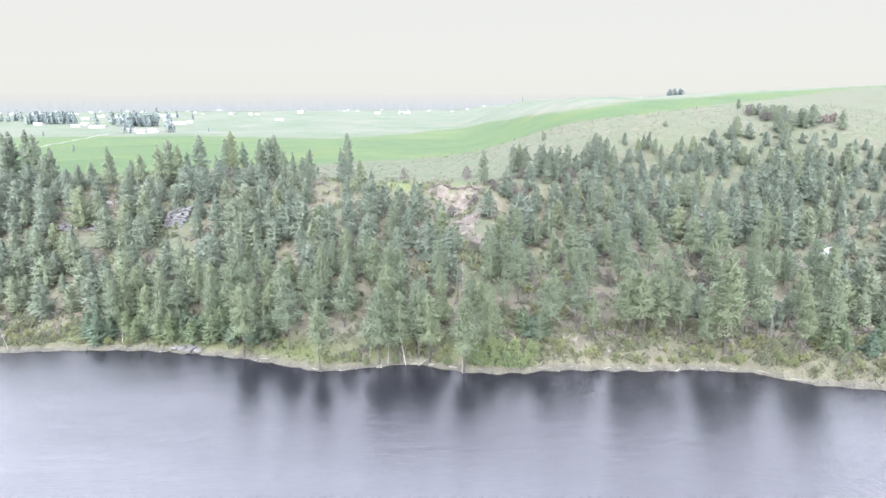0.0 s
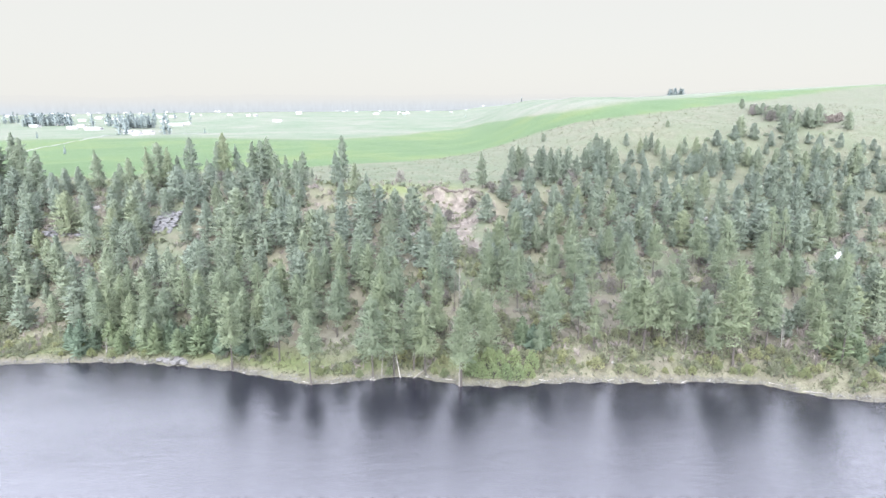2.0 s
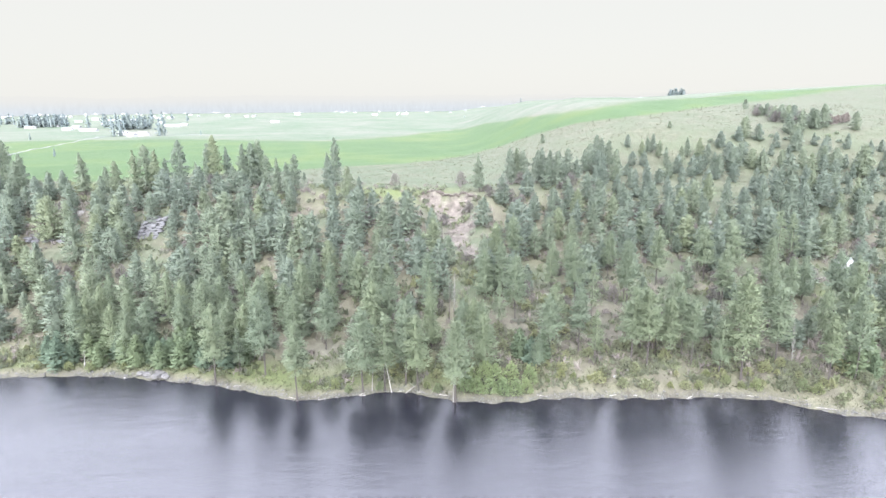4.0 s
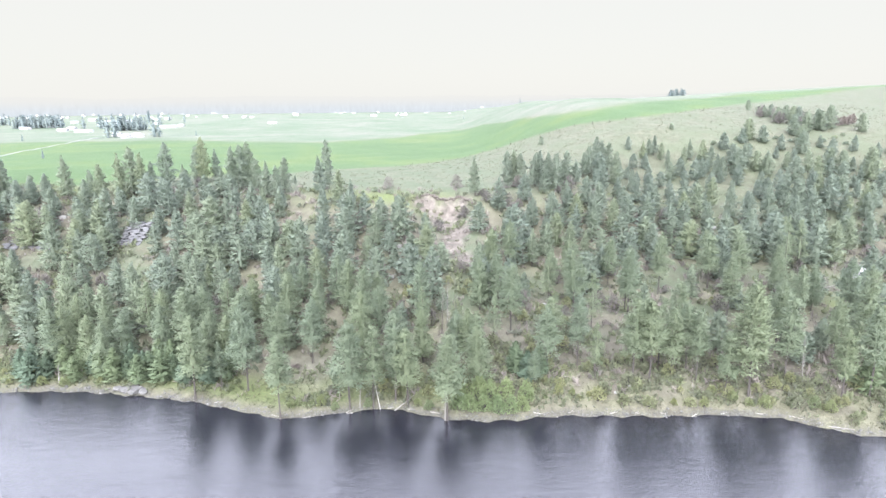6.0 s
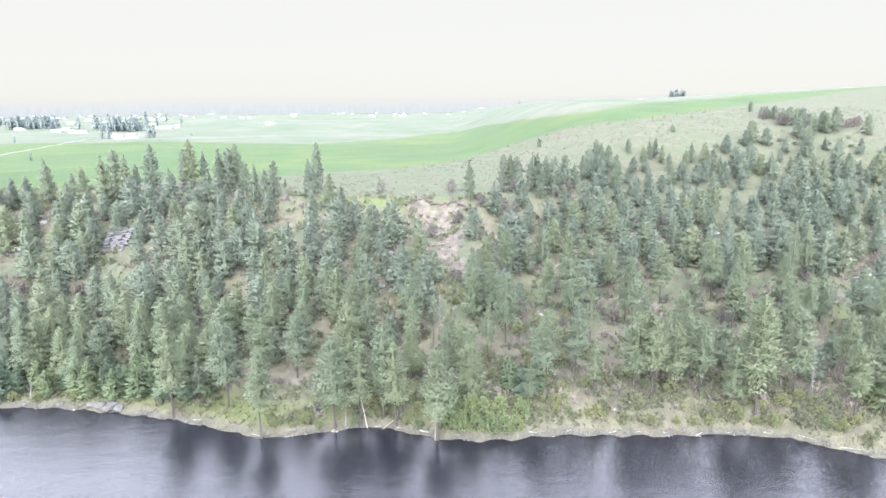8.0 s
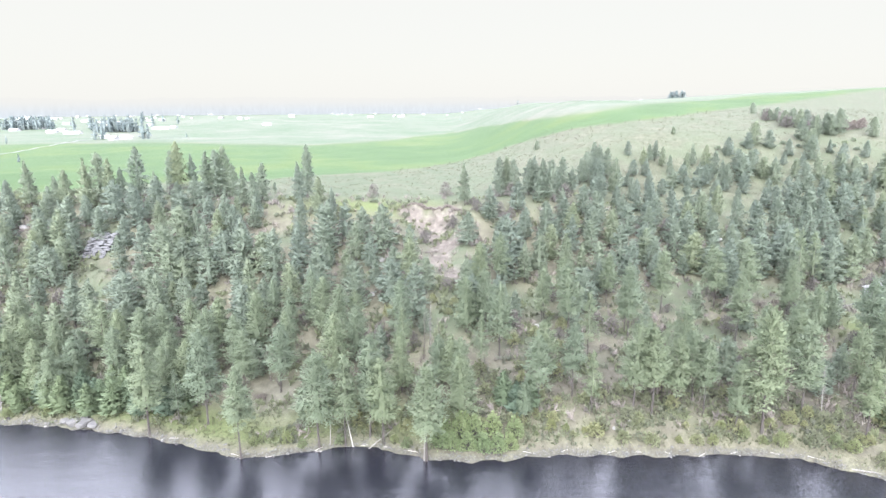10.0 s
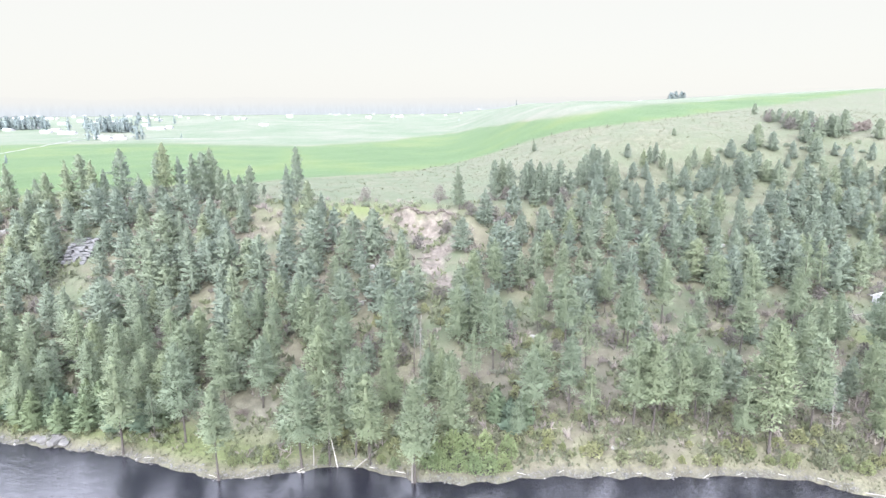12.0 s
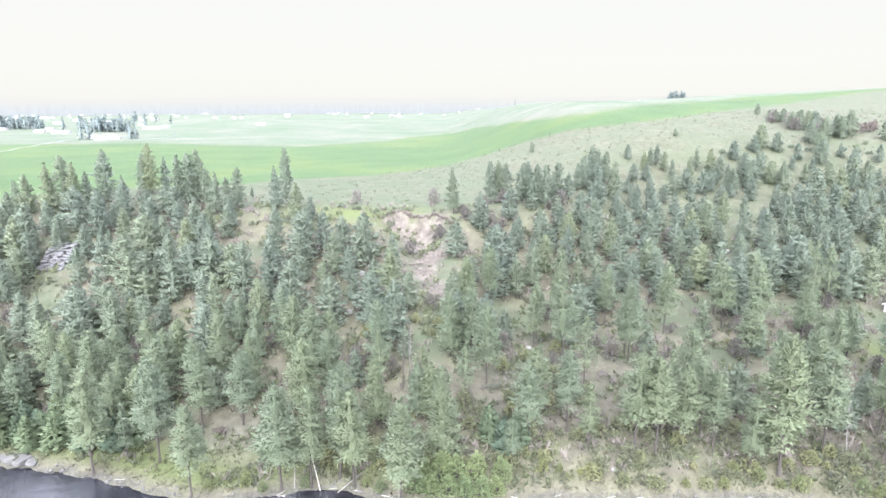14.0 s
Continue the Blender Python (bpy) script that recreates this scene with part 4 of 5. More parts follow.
def backdrop(name, dist, base, high, low_col, high_col, seed, label):
    """A plain far ridge of hazy woods, curved round the plain."""
    rng = np.random.default_rng(seed)
    n = 900
    a = np.linspace(-1.0, 1.0, n)
    jag = np.convolve(rng.normal(0, 1, n + 40), np.ones(41) / 41, "valid") * 3 + rng.normal(0, 0.12, n)
    top = base + high * (1 + 0.1 * jag)
    lo = np.stack([dist * np.sin(a), dist * np.cos(a), np.full(n, base - 30.0)], 1)
    hi = np.stack([dist * np.sin(a), dist * np.cos(a), top], 1)
    k = np.arange(n - 1)
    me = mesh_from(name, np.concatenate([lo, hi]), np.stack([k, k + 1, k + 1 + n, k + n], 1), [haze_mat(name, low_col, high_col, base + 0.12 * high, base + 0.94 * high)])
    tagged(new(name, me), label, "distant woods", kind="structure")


backdrop("backdrop_ridge", 1900, 28, 48, (0.192, 0.207, 0.222), (0.2200, 0.2200, 0.2140), 2, "hazy blue-grey woods on the horizon, painted to pale into sky colour")

# ---- shrubs, undergrowth and grass ----
def bush_meshes(seed, mat, high, wide, n, tuft, stem_mat):
    rng = np.random.default_rng(seed)
    a, f = rng.uniform(0, 6.28, n), rng.uniform(0, 1, n)
    u = rng.uniform(0.12, 1.0, n)
    r = wide * np.sqrt(f) * np.sqrt(np.clip(1.05 - u ** 2.2, 0.02, 1))
    c = np.stack([r * np.cos(a), r * np.sin(a), high * u * (1 + 0.15 * np.sin(a * 3 + seed))], 1)
    w = np.stack([np.cos(a) * 0.6, np.sin(a) * 0.6, 0.5 + u], 1)
    leaves = mesh_from("foliage", *blades(c, w, tuft * rng.uniform(0.7, 1.3, n), 4, rng, 0.8, 0.32), [mat])
    pick = rng.integers(0, n, 26)
    root = rng.normal(0, 0.12, (26, 3)) * [1, 1, 0] - [0, 0, 0.15]
    stems = mesh_from("stem", *sticks(root, c[pick] * 0.97, 0.035, 0.008, 3), [stem_mat])
    return leaves, stems


def plant_bushes(name, meshes, spots, lo, hi, label, category, group, seed):
    rng = np.random.default_rng(seed)
    first = {}
    for x, y in spots:
        n = int(rng.integers(len(meshes)))
        k, kz = rng.uniform(lo, hi), rng.uniform(0.9, 1.15)
        m = pose(x, y, on_ground(x, y, 0.03), 0, 0, rng.uniform(0, 360)) @ Matrix.Diagonal((k, k, k * kz, 1))
        if n not in first:
            ob = first[n] = new(name)
            part("foliage", meshes[n][0], ob)
            part("stem", meshes[n][1], ob)
            ob.matrix_basis = m
        else:
            ob = copy_thing(first[n], m @ Matrix.Diagonal((*[1 / v for v in first[n].scale], 1)))
        tagged(ob, label, category, group)


WILLOWS = [(7.8, 148.4), (10.2, 148.0), (13.1, 147.4), (16.1, 147.4), (19.1, 147.4), (21.5, 147.8), (14.5, 150.0), (18.2, 150.8), (12.1, 150.5),
    (22.5, 150.0), (9.0, 151.0)]
SHRUBS = [(55.0, 149.6), (61.6, 149.3), (33.1, 152.2), (36.6, 151.5), (30.0, 152.2), (79.9, 148.0), (83.7, 146.2), (86.3, 144.6), (92.0, 142.7),
    (-22.7, 151.0), (-19.5, 150.0), (-29.2, 150.2), (-27.6, 151.0), (-1.3, 150.6), (1.2, 149.5), (-86.1, 162.2), (-91.7, 162.6), (40.4, 152.2),
    (49.4, 149.4), (71.2, 149.3), (74.3, 148.3), (-12.3, 151.6), (68.1, 150.6), (97.3, 140.3), (-45.0, 158.5), (27.0, 151.0), (44.0, 150.5),
    (-78.0, 163.0), (-100.0, 163.0), (64.1, 152.1)]
bush_kinds = [bush_meshes(61 + k, leaf_mat, 2.4, 1.5, 210, 0.26, bark_mat) for k in range(3)]
willow_kinds = [bush_meshes(71 + k, willow_mat, 3.6, 1.8, 330, 0.30, bark_mat) for k in range(3)]
plant_bushes("willow", willow_kinds, WILLOWS, 0.85, 1.2, "dense bright green willow bush at the water's edge", "bush", "willows at the shore", 1)
plant_bushes("shrub", bush_kinds, SHRUBS, 0.35, 1.05, "yellow-green spring shrub on the lake bank", "shrub", "shrubs along the bank", 2)
spot_rng = random.Random(17)
BACK_SHRUBS = [(bx, float(shore_y(bx)) + spot_rng.uniform(3.2, 15.0)) for bx in [spot_rng.uniform(18, 112) for _ in range(34)]]
BACK_SHRUBS += [(bx, float(shore_y(bx)) + spot_rng.uniform(2.2, 8.0)) for bx in [spot_rng.uniform(20, 115) for _ in range(22)]]
BACK_SHRUBS += [(bx, float(shore_y(bx)) + spot_rng.uniform(3.5, 9.0)) for bx in [spot_rng.uniform(-20, 8) for _ in range(10)]]
BACK_SHRUBS += [(bx, float(shore_y(bx)) + spot_rng.uniform(3.5, 13.0)) for bx in [spot_rng.uniform(-150, -95) for _ in range(22)]]
BACK_SHRUBS += [(bx, float(shore_y(bx)) + spot_rng.uniform(9.0, 48.0)) for bx in [spot_rng.uniform(-12, 105) for _ in range(55)]]
grey_leaf_mat = needles("dull_shrub_leaves", [(0.0, (0.106, 0.114, 0.080)), (0.5, (0.124, 0.134, 0.081)), (1.0, (0.150, 0.154, 0.084))], glow=0.35)
grey_kinds = [bush_meshes(65 + k, grey_leaf_mat, 2.2, 1.5, 130, 0.32, bark_mat) for k in range(3)]
plant_bushes("shrub", grey_kinds, BACK_SHRUBS, 0.5, 1.25, "grey-green leafy shrub in the brush above the bank", "shrub", "shrubs along the bank", 12)
MAUVE = [(166.0, 349.0), (163.0, 345.0), (169.0, 340.0), (166.0, 333.0), (172.0, 331.0), (176.0, 329.0), (163.0, 325.0), (175.0, 322.0),
    (181.0, 326.0), (170.2, 318.3), (186.0, 321.0), (178.2, 316.3)]
mauve_mat = needles("mauve_twigs", [(0.0, (0.082, 0.077, 0.074)), (1.0, (0.107, 0.098, 0.092))], glow=0.2)
mauve_kinds = [bush_meshes(85 + k, mauve_mat, 3.4, 2.4, 150, 0.42, bark_mat) for k in range(2)]
plant_bushes("bare_bush", mauve_kinds, MAUVE, 0.8, 1.3, "mauve-grey leafless bush in a draw on the hill", "bush", "bare bushes in the draw", 13)
bare_rng = random.Random(31)
BARE_SPOTS = []
while len(BARE_SPOTS) < 90:
    bx, bs = bare_rng.uniform(-150, 175), bare_rng.uniform(16, 112)
    by = float(shore_y(bx)) + bs
    if abs(bx - 8) < 0.68 * by and bare_rng.random() < (0.35 if bx < 10 else 0.9):
        BARE_SPOTS.append((bx, by))
bare_kinds = [bush_meshes(101 + k, mauve_mat, 3.6, 2.0, 190, 0.30, bark_mat) for k in range(3)]
plant_bushes("bare_bush", bare_kinds, BARE_SPOTS, 0.6, 1.25, "grey leafless bush between the pines", "bush", "bare bushes on the slope", 14)
RUSSET = [(186.0, 319.0), (188.5, 321.0), (191.0, 322.0), (194.0, 323.0), (197.0, 325.0)]
russet_kinds = [bush_meshes(81 + k, russet_mat, 4.0, 1.7, 130, 0.5, bark_mat) for k in range(2)]
plant_bushes("russet_bush", russet_kinds, RUSSET, 0.8, 1.1, "reddish leafless bush on the grassy hill", "bush", "russet bushes on the hill", 3)
HILL_SHRUBS = [(121.6, 298.5), (127.3, 299.5), (133.6, 301.7), (144.0, 300.0), (150.7, 303.2), (155.7, 300.7), (168.7, 298.2), (176.8, 295.6),
    (165.9, 293.9), (112.5, 289.0), (115.9, 294.3), (72.5, 277.3), (175.0, 300.9), (180.4, 303.9), (135.9, 295.2), (149.3, 294.6),
    (44.0, 262.0), (47.0, 264.0), (-8.0, 248.5), (-14.0, 249.0), (-24.0, 247.5), (-28.0, 245.0), (-20.0, 252.0), (2.0, 249.0), (-33.0, 243.0)]
dark_kinds = [bush_meshes(91 + k, hill_needle_mat, 1.5, 1.6, 110, 0.36, bark_mat) for k in range(2)]
plant_bushes("low_shrub", dark_kinds, HILL_SHRUBS, 0.6, 1.1, "low grey-green shrub on dry grass", "shrub", "shrubs on the hill", 4)


def scatter(name, label, category, mat, number, area, chance, size, count, seed, up=1.6, spread=0.4, width=0.08, tuft_r=0.25, per=3):
    """Low plants that nobody could count, as one sheet of blades."""
    rng = np.random.default_rng(seed)
    x, y = rng.uniform(area[0], area[1], number), rng.uniform(area[2], area[3], number)
    keep = rng.random(number) < chance(x, y)
    x, y = x[keep], y[keep]
    k = rng.uniform(size[0], size[1], len(x))
    tone = rng.uniform(0, 1, len(x))
    xr = np.repeat(x, per) + rng.normal(0, tuft_r, len(x) * per)
    yr = np.repeat(y, per) + rng.normal(0, tuft_r, len(x) * per)
    c = np.stack([xr, yr, ground_z(xr, yr) + 0.25 * np.repeat(k, per)], 1)
    v, f = blades(c, np.tile([0, 0, up], (len(c), 1)), np.repeat(k, per), count, rng, spread, width)
    ob = new(name, mesh_from(name, v, f, [mat], False, np.repeat(np.repeat(tone, per), count * 4)))
    return tagged(ob, label, category, kind="stuff")


def shore_s(x, y):
    return y - shore_y(x)


scatter("bare_thicket", "grey-brown leafless brush under the pines", "brush", bare_mat, 6500, (-200, 230, 148, 300),
        lambda x, y: (0.55 + 0.35 * smooth(18, 40, x) * (1 - smooth(20, 30, shore_s(x, y)))) * smooth(3, 7, shore_s(x, y)) * (1 - smooth(96, 112, shore_s(x, y))) * (1 - 0.7 * clearing(x, y)), (0.7, 1.7), 5, 21, 1.3, 0.6, 0.07, 0.6, 4)
scatter("forest_brush", "grey-green undergrowth between the pines", "brush", leaf_brush_mat, 14000, (-200, 230, 148, 300),
        lambda x, y: 0.7 * smooth(12, 20, shore_s(x, y)) * (1 - smooth(96, 112, shore_s(x, y))) * np.clip(0.35 + 0.9 * bumps(x * 2.3, y * 2.3), 0, 1), (0.55, 1.4), 4, 25, 1.0, 0.7, 0.24, 0.8, 5)
scatter("bank_brush", "pale green and grey brush along the bank", "brush", leaf_brush_mat, 9000, (-135, 125, 136, 182),
        lambda x, y: smooth(1.8, 4, shore_s(x, y)) * (1 - smooth(12, 26, shore_s(x, y))) * np.clip(0.6 + 0.8 * bumps(x * 3.1, y * 3.1), 0, 1)
        * (1 - np.exp(-((x + 38) / 14) ** 2)), (0.35, 1.0), 5, 24, 1.0, 0.7, 0.2, 0.6, 5)
scatter("shore_grass", "short green and straw grass on the bank", "grass", grass_mat, 9000, (-130, 120, 136, 172),
        lambda x, y: smooth(1.2, 2.5, shore_s(x, y)) * (1 - smooth(10, 20, shore_s(x, y))), (0.2, 0.5), 4, 22, 1.4, 0.5, 0.12, 0.3, 3)
scatter("meadow_grass", "dry grass tufts on the open hill", "grass", grass_mat, 13000, (-150, 240, 158, 400),
        lambda x, y: np.maximum(smooth(92, 104, shore_s(x, y)) * 0.7, 0.9 * clearing(x, y)) * (1 - smooth(-3, 1, y - field_y(x))), (0.2, 0.48), 3, 23, 1.2, 0.6, 0.14, 0.4, 3)


# ---- dead wood ----
def snag_meshes(seed, h, r, limbs, mat, reach=1.3):
    rng = np.random.default_rng(seed)
    z = rng.uniform(0.25, 0.97, limbs) * h
    a, ln = rng.uniform(0, 6.28, limbs), reach * rng.uniform(0.5, 1.2, limbs) * (1.2 - z / h)
    st = np.stack([0 * z, 0 * z, z], 1)
    en = st + np.stack([np.cos(a) * ln, np.sin(a) * ln, ln * rng.uniform(-0.2, 0.4, limbs)], 1)
    v, f = sticks(st, en, 0.035, 0.01, 3)
    return mesh_from("trunk", *trunk_shape(rng, h, r, top=1.0), [mat], True), mesh_from("branchwork", v, f, [mat])


def snag(x, y, h, r, limbs, label, lean=(0, 0), seed=0, mat=None, name="snag"):
    root = new(name)
    t, b = snag_meshes(seed, h, r, limbs, mat or snag_mat)
    part("trunk", t, root)
    tagged(part("branchwork", b, root), kind="stuff")
    root.matrix_basis = pose(x, y, on_ground(x, y, 0.1), lean[0], lean[1], 0)
    return tagged(root, label, "dead tree", "dead trees")


snag(-9.6, 151.0, 11.5, 0.11, 7, "bleached bare trunk leaning at the water's edge", (3, -9), 1, bleached_mat)
snag(4.7, 145.9, 9.0, 0.13, 40, "grey dead lower stem with broken twigs at the water", (0, 1), 2)
snag(4.1, 172.2, 12.0, 0.14, 60, "dark bare dead pine among the trees", (0, 2), 3, char_mat)
snag(7.6, 170.5, 11.0, 0.14, 64, "dark bare dead pine among the trees", (0, -1), 4, char_mat)
snag(5.5, 174.5, 12.5, 0.12, 60, "grey bare dead pine among the trees", (0, 1), 5)
snag(83.9, 151.6, 12.5, 0.10, 90, "grey bare dead pine with drooping twigs", (0, -4), 6)
snag(-88.6, 164.0, 5.0, 0.12, 14, "short grey dead tree on the bank", (0, 6), 7)
snag(-118, 160.5, 10, 0.14, 16, "grey dead tree leaning over the bank", (2, -12), 8)
snag(-14.2, 151.2, 7, 0.12, 16, "thin grey dead stem by the shore", (0, 3), 9)
snag(-30, 238, 8, 0.14, 20, "pale dead tree on the rim", (0, 8), 10)
snag(-36, 228, 8, 0.14, 20, "pale dead tree below the rim", (0, -8), 11)
snag(19.1, 203.0, 9, 0.15, 28, "grey dead pine beside the gully", (0, 2), 12)


def log(x0, y0, x1, y1, r, label, mat, lift0=0.1, lift1=0.15, stubs=5, seed=0, name="fallen_log", group="fallen logs"):
    a = np.array([x0, y0, on_ground(x0, y0) + lift0])
    b = np.array([x1, y1, on_ground(x1, y1) + lift1])
    root = new(name)
    root.location = a
    v, f = sticks([(0, 0, 0)], [b - a], r, r * 0.45, 8)
    caps = np.array([list(range(7, -1, -1)), list(range(8, 16))])
    part("trunk", mesh_from("trunk", v, [(f, 0), (caps, 0)], [mat]), root)
    rng = np.random.default_rng(seed + 40)
    t = rng.uniform(0.3, 0.95, stubs)[:, None]
    st = (b - a) * t
    tips = st + (rng.normal(0, 0.45, (stubs, 3)) + [0, 0, 0.45]) * min(1.0, 6 * r)
    for p, q in zip(st, tips):
        part("branch_stub", mesh_from("branch_stub", *sticks([p], [q], 0.3 * r, 0.1 * r, 4), [mat]), root)
    tagged(root, label, name.split("_")[-1], group)


log(-6.9, 150.2, -2.2, 152.3, 0.13, "bleached fallen log slanting up the bank", snag_mat, 0.05, 1.4, 6, 1)
log(3.2, 221.5, 7.0, 224.0, 0.28, "dark fallen log on the bare slide", char_mat, 0.2, 0.3, 3, 2)
log(-16.8, 149.3, -15.0, 149.9, 0.16, "short pale drift log at the waterline", snag_mat, 0.02, 0.15, 1, 3)
log(-27.0, 147.3, -24.6, 147.6, 0.14, "short pale drift log at the waterline", snag_mat, 0.02, 0.12, 1, 4)
log(84.5, 141.9, 88.5, 139.6, 0.13, "pale drift log along the gravel edge", snag_mat, 0.05, 0.12, 2, 5)
log(60.9, 164.5, 66.5, 164.2, 0.2, "grey fallen log in the open wood", snag_mat, 0.15, 0.15, 3, 6)
log(110.7, 194.0, 117.5, 196.5, 0.2, "grey fallen log by the clearing", snag_mat, 0.15, 0.15, 3, 7)


# ---- rocks ----
def rock_mesh(seed, sx, sy, sz, mat, cuts=9, blocky=0.75):
    """An angular stone: a ball flattened by random planes."""
    rng = np.random.default_rng(seed)
    bm = bmesh.new()
    bmesh.ops.create_icosphere(bm, subdivisions=3, radius=1.0)
    ways = rng.normal(0, 1, (cuts, 3))
    ways /= np.linalg.norm(ways, axis=1, keepdims=True)
    ways = np.concatenate([ways, [[0, 0, 1], [0, -1, 0.1], [1, 0, 0.05], [-1, 0, 0.1]]])
    offs = np.concatenate([rng.uniform(blocky, 1.0, cuts), [0.7, 0.72, 0.75, 0.75]])
    for v in bm.verts:
        p = np.array(v.co)
        for w, o in zip(ways, offs):
            over = p @ w - o
            if over > 0:
                p = p - w * over
        p = p * (1 + 0.05 * noise.noise(Vector(p * 2.3 + seed)) + 0.03 * noise.noise(Vector(p * 6 + seed)))
        v.co = (p[0] * sx, p[1] * sy, p[2] * sz)
    return bm_mesh("stone", bm, mat)


def outcrop(x, y, rows, mat, label, seed, step=(2.0, 1.3, 0.95), across=3, slab=(1.7, 1.5, 0.62), lean=0.0):
    """Ledges of slabs that step back up the slope."""
    rng = np.random.default_rng(seed)
    root = new("rock_outcrop")
    z0 = on_ground(x, y)
    root.location = (x, y, z0)
    meshes = [rock_mesh(seed + k, *slab, mat) for k in range(4)]
    for r in range(rows):
        for k in range(across):
            px, py = (k - (across - 1) / 2) * step[0] + lean * r + rng.normal(0, 0.4), r * step[1] + rng.normal(0, 0.25)
            pz = max(r * step[2], on_ground(x + px, y + py) - z0 - 0.1) + rng.normal(0, 0.12)
            m = pose(px, py, pz, rng.normal(0, 5), rng.normal(0, 4), rng.normal(0, 14)) @ Matrix.Diagonal((*rng.uniform(0.75, 1.2, 3), 1))
            part("stone", meshes[int(rng.integers(4))], root, m=m)
    tagged(root, label, "rocks")


outcrop(-97.2, 222.3, 13, rock_mat, "pale grey basalt outcrop in layered ledges on the slope", 3, (1.7, 0.40, 0.52), 4, (1.5, 1.3, 0.40), 0.22)
outcrop(-128.5, 219.5, 3, rock_mat, "rounded grey rock ridge among the pines", 23, (2.6, 1.8, 0.7), 6)
outcrop(-103, 186, 3, rock_mat, "dark grey rock face under the pines", 33, (2.0, 1.2, 0.9), 3)
outcrop(-76, 184, 3, rock_mat, "grey rock face showing between pines", 43, (2.0, 1.2, 0.9), 3)


def boulder(x, y, size, label, seed, mat, flat=0.65):
    ob = new("boulder", rock_mesh(seed, size, size * 0.8, size * flat, mat, 10, 0.7))
    ob.matrix_basis = pose(x, y, on_ground(x, y) + size * flat * 0.25, 0, 0, seed * 37 % 360)
    tagged(ob, label, "boulder", "boulders")


for n, (x, y, size) in enumerate([(-126.2, 237, 1.6), (97.5, 235.5, 1.3), (-9, 214.2, 1.2), (-10.8, 213.4, 0.9),
                                  (-7, 215, 0.8), (-10.3, 197.5, 1.0), (46.3, 153.5, 0.5), (42.8, 152.0, 0.6), (47.7, 154.0, 0.45), (44.2, 151.4, 0.4), (62.2, 171.9, 0.7),
                                  (64.4, 173.7, 0.55), (67.2, 174.8, 0.6), (28.6, 182.0, 0.6), (32.2, 188.1, 0.8), (113.8, 198.7, 0.9), (3, 206, 0.7)]):
    boulder(x, y, size, "pale weathered boulder on the slope" if y > 165 else "pale boulder on the lake bank", n + 5, pale_rock_mat)
for n, (x, y, size) in enumerate([(-70.8, 160.4, 1.7), (-68.2, 159.9, 2.1), (-66.0, 159.5, 1.5), (-72.8, 160.9, 1.3), (-68.8, 161.2, 1.2)]):
    boulder(x, y, size, "low grey rock slab on the lake bank", n + 30, shore_rock_mat, 0.36)
for n, (x, y, size) in enumerate([(-76.4, 159.7, 0.32), (-74.8, 159.6, 0.35), (-62.7, 156.7, 0.25), (-54, 154.8, 0.28), (-48.9, 153.7, 0.3), (-15.8, 149.4, 0.35), (-14.5, 149.9, 0.4),
                                  (38.1, 146.9, 0.3), (52.5, 146.5, 0.25), (5.6, 145.4, 0.35), (9, 145.3, 0.25), (66, 147, 0.28), (71, 146.4, 0.3), (29, 147, 0.26), (-36, 148.6, 0.26)]):
    boulder(x, y, size, "small white stone at the waterline", n + 60, pale_rock_mat, 0.8)
for n, (x, y, size) in enumerate([(1.5, 243.5, 0.9), (4.0, 242.6, 1.0), (10.5, 242, 1.1), (12, 240, 0.8), (-1, 243, 0.8), (8, 231, 0.6), (9, 222, 0.7), (6, 228, 0.5), (11, 213, 0.6), (8.5, 208, 0.7)]):
    boulder(x, y, size, "tan block of broken earth on the slide", n + 90, ground_mat, 0.8)


def shore_pebbles():
    """Pale pebbles and broken stone strewn along the waterline."""
    rng = np.random.default_rng(52)
    corner = np.array([(1, 0, 0), (0, 1, 0), (-1, 0, 0), (0, -1, 0), (0, 0, 1), (0, 0, -1)], float)
    side = np.array([(0, 1, 4), (1, 2, 4), (2, 3, 4), (3, 0, 4), (1, 0, 5), (2, 1, 5), (3, 2, 5), (0, 3, 5)])
    vs, fs = [], []
    for n in range(2600):
        x = rng.uniform(-125, 118)
        y = float(shore_y(x)) + abs(rng.normal(0, 1.0)) + 0.25
        size = rng.uniform(0.07, 0.24) * (1 + (rng.random() < 0.06))
        turn = rng.uniform(0, 6.28)
        p = corner * rng.uniform(0.7, 1.3, (6, 1)) * size * [1.3, 0.9, 0.6]
        p = np.stack([p[:, 0] * math.cos(turn) - p[:, 1] * math.sin(turn), p[:, 0] * math.sin(turn) + p[:, 1] * math.cos(turn), p[:, 2]], 1)
        vs.append(p + (x, y, on_ground(x, y) + 0.2 * size))
        fs.append(side + 6 * n)
    ob = new("shore_pebbles", mesh_from("shore_pebbles", np.concatenate(vs), np.concatenate(fs), [pebble_mat]))
    tagged(ob, "pale grey pebbles and broken stone along the waterline", "pebbles", kind="stuff")


shore_pebbles()
drift_rng = random.Random(23)
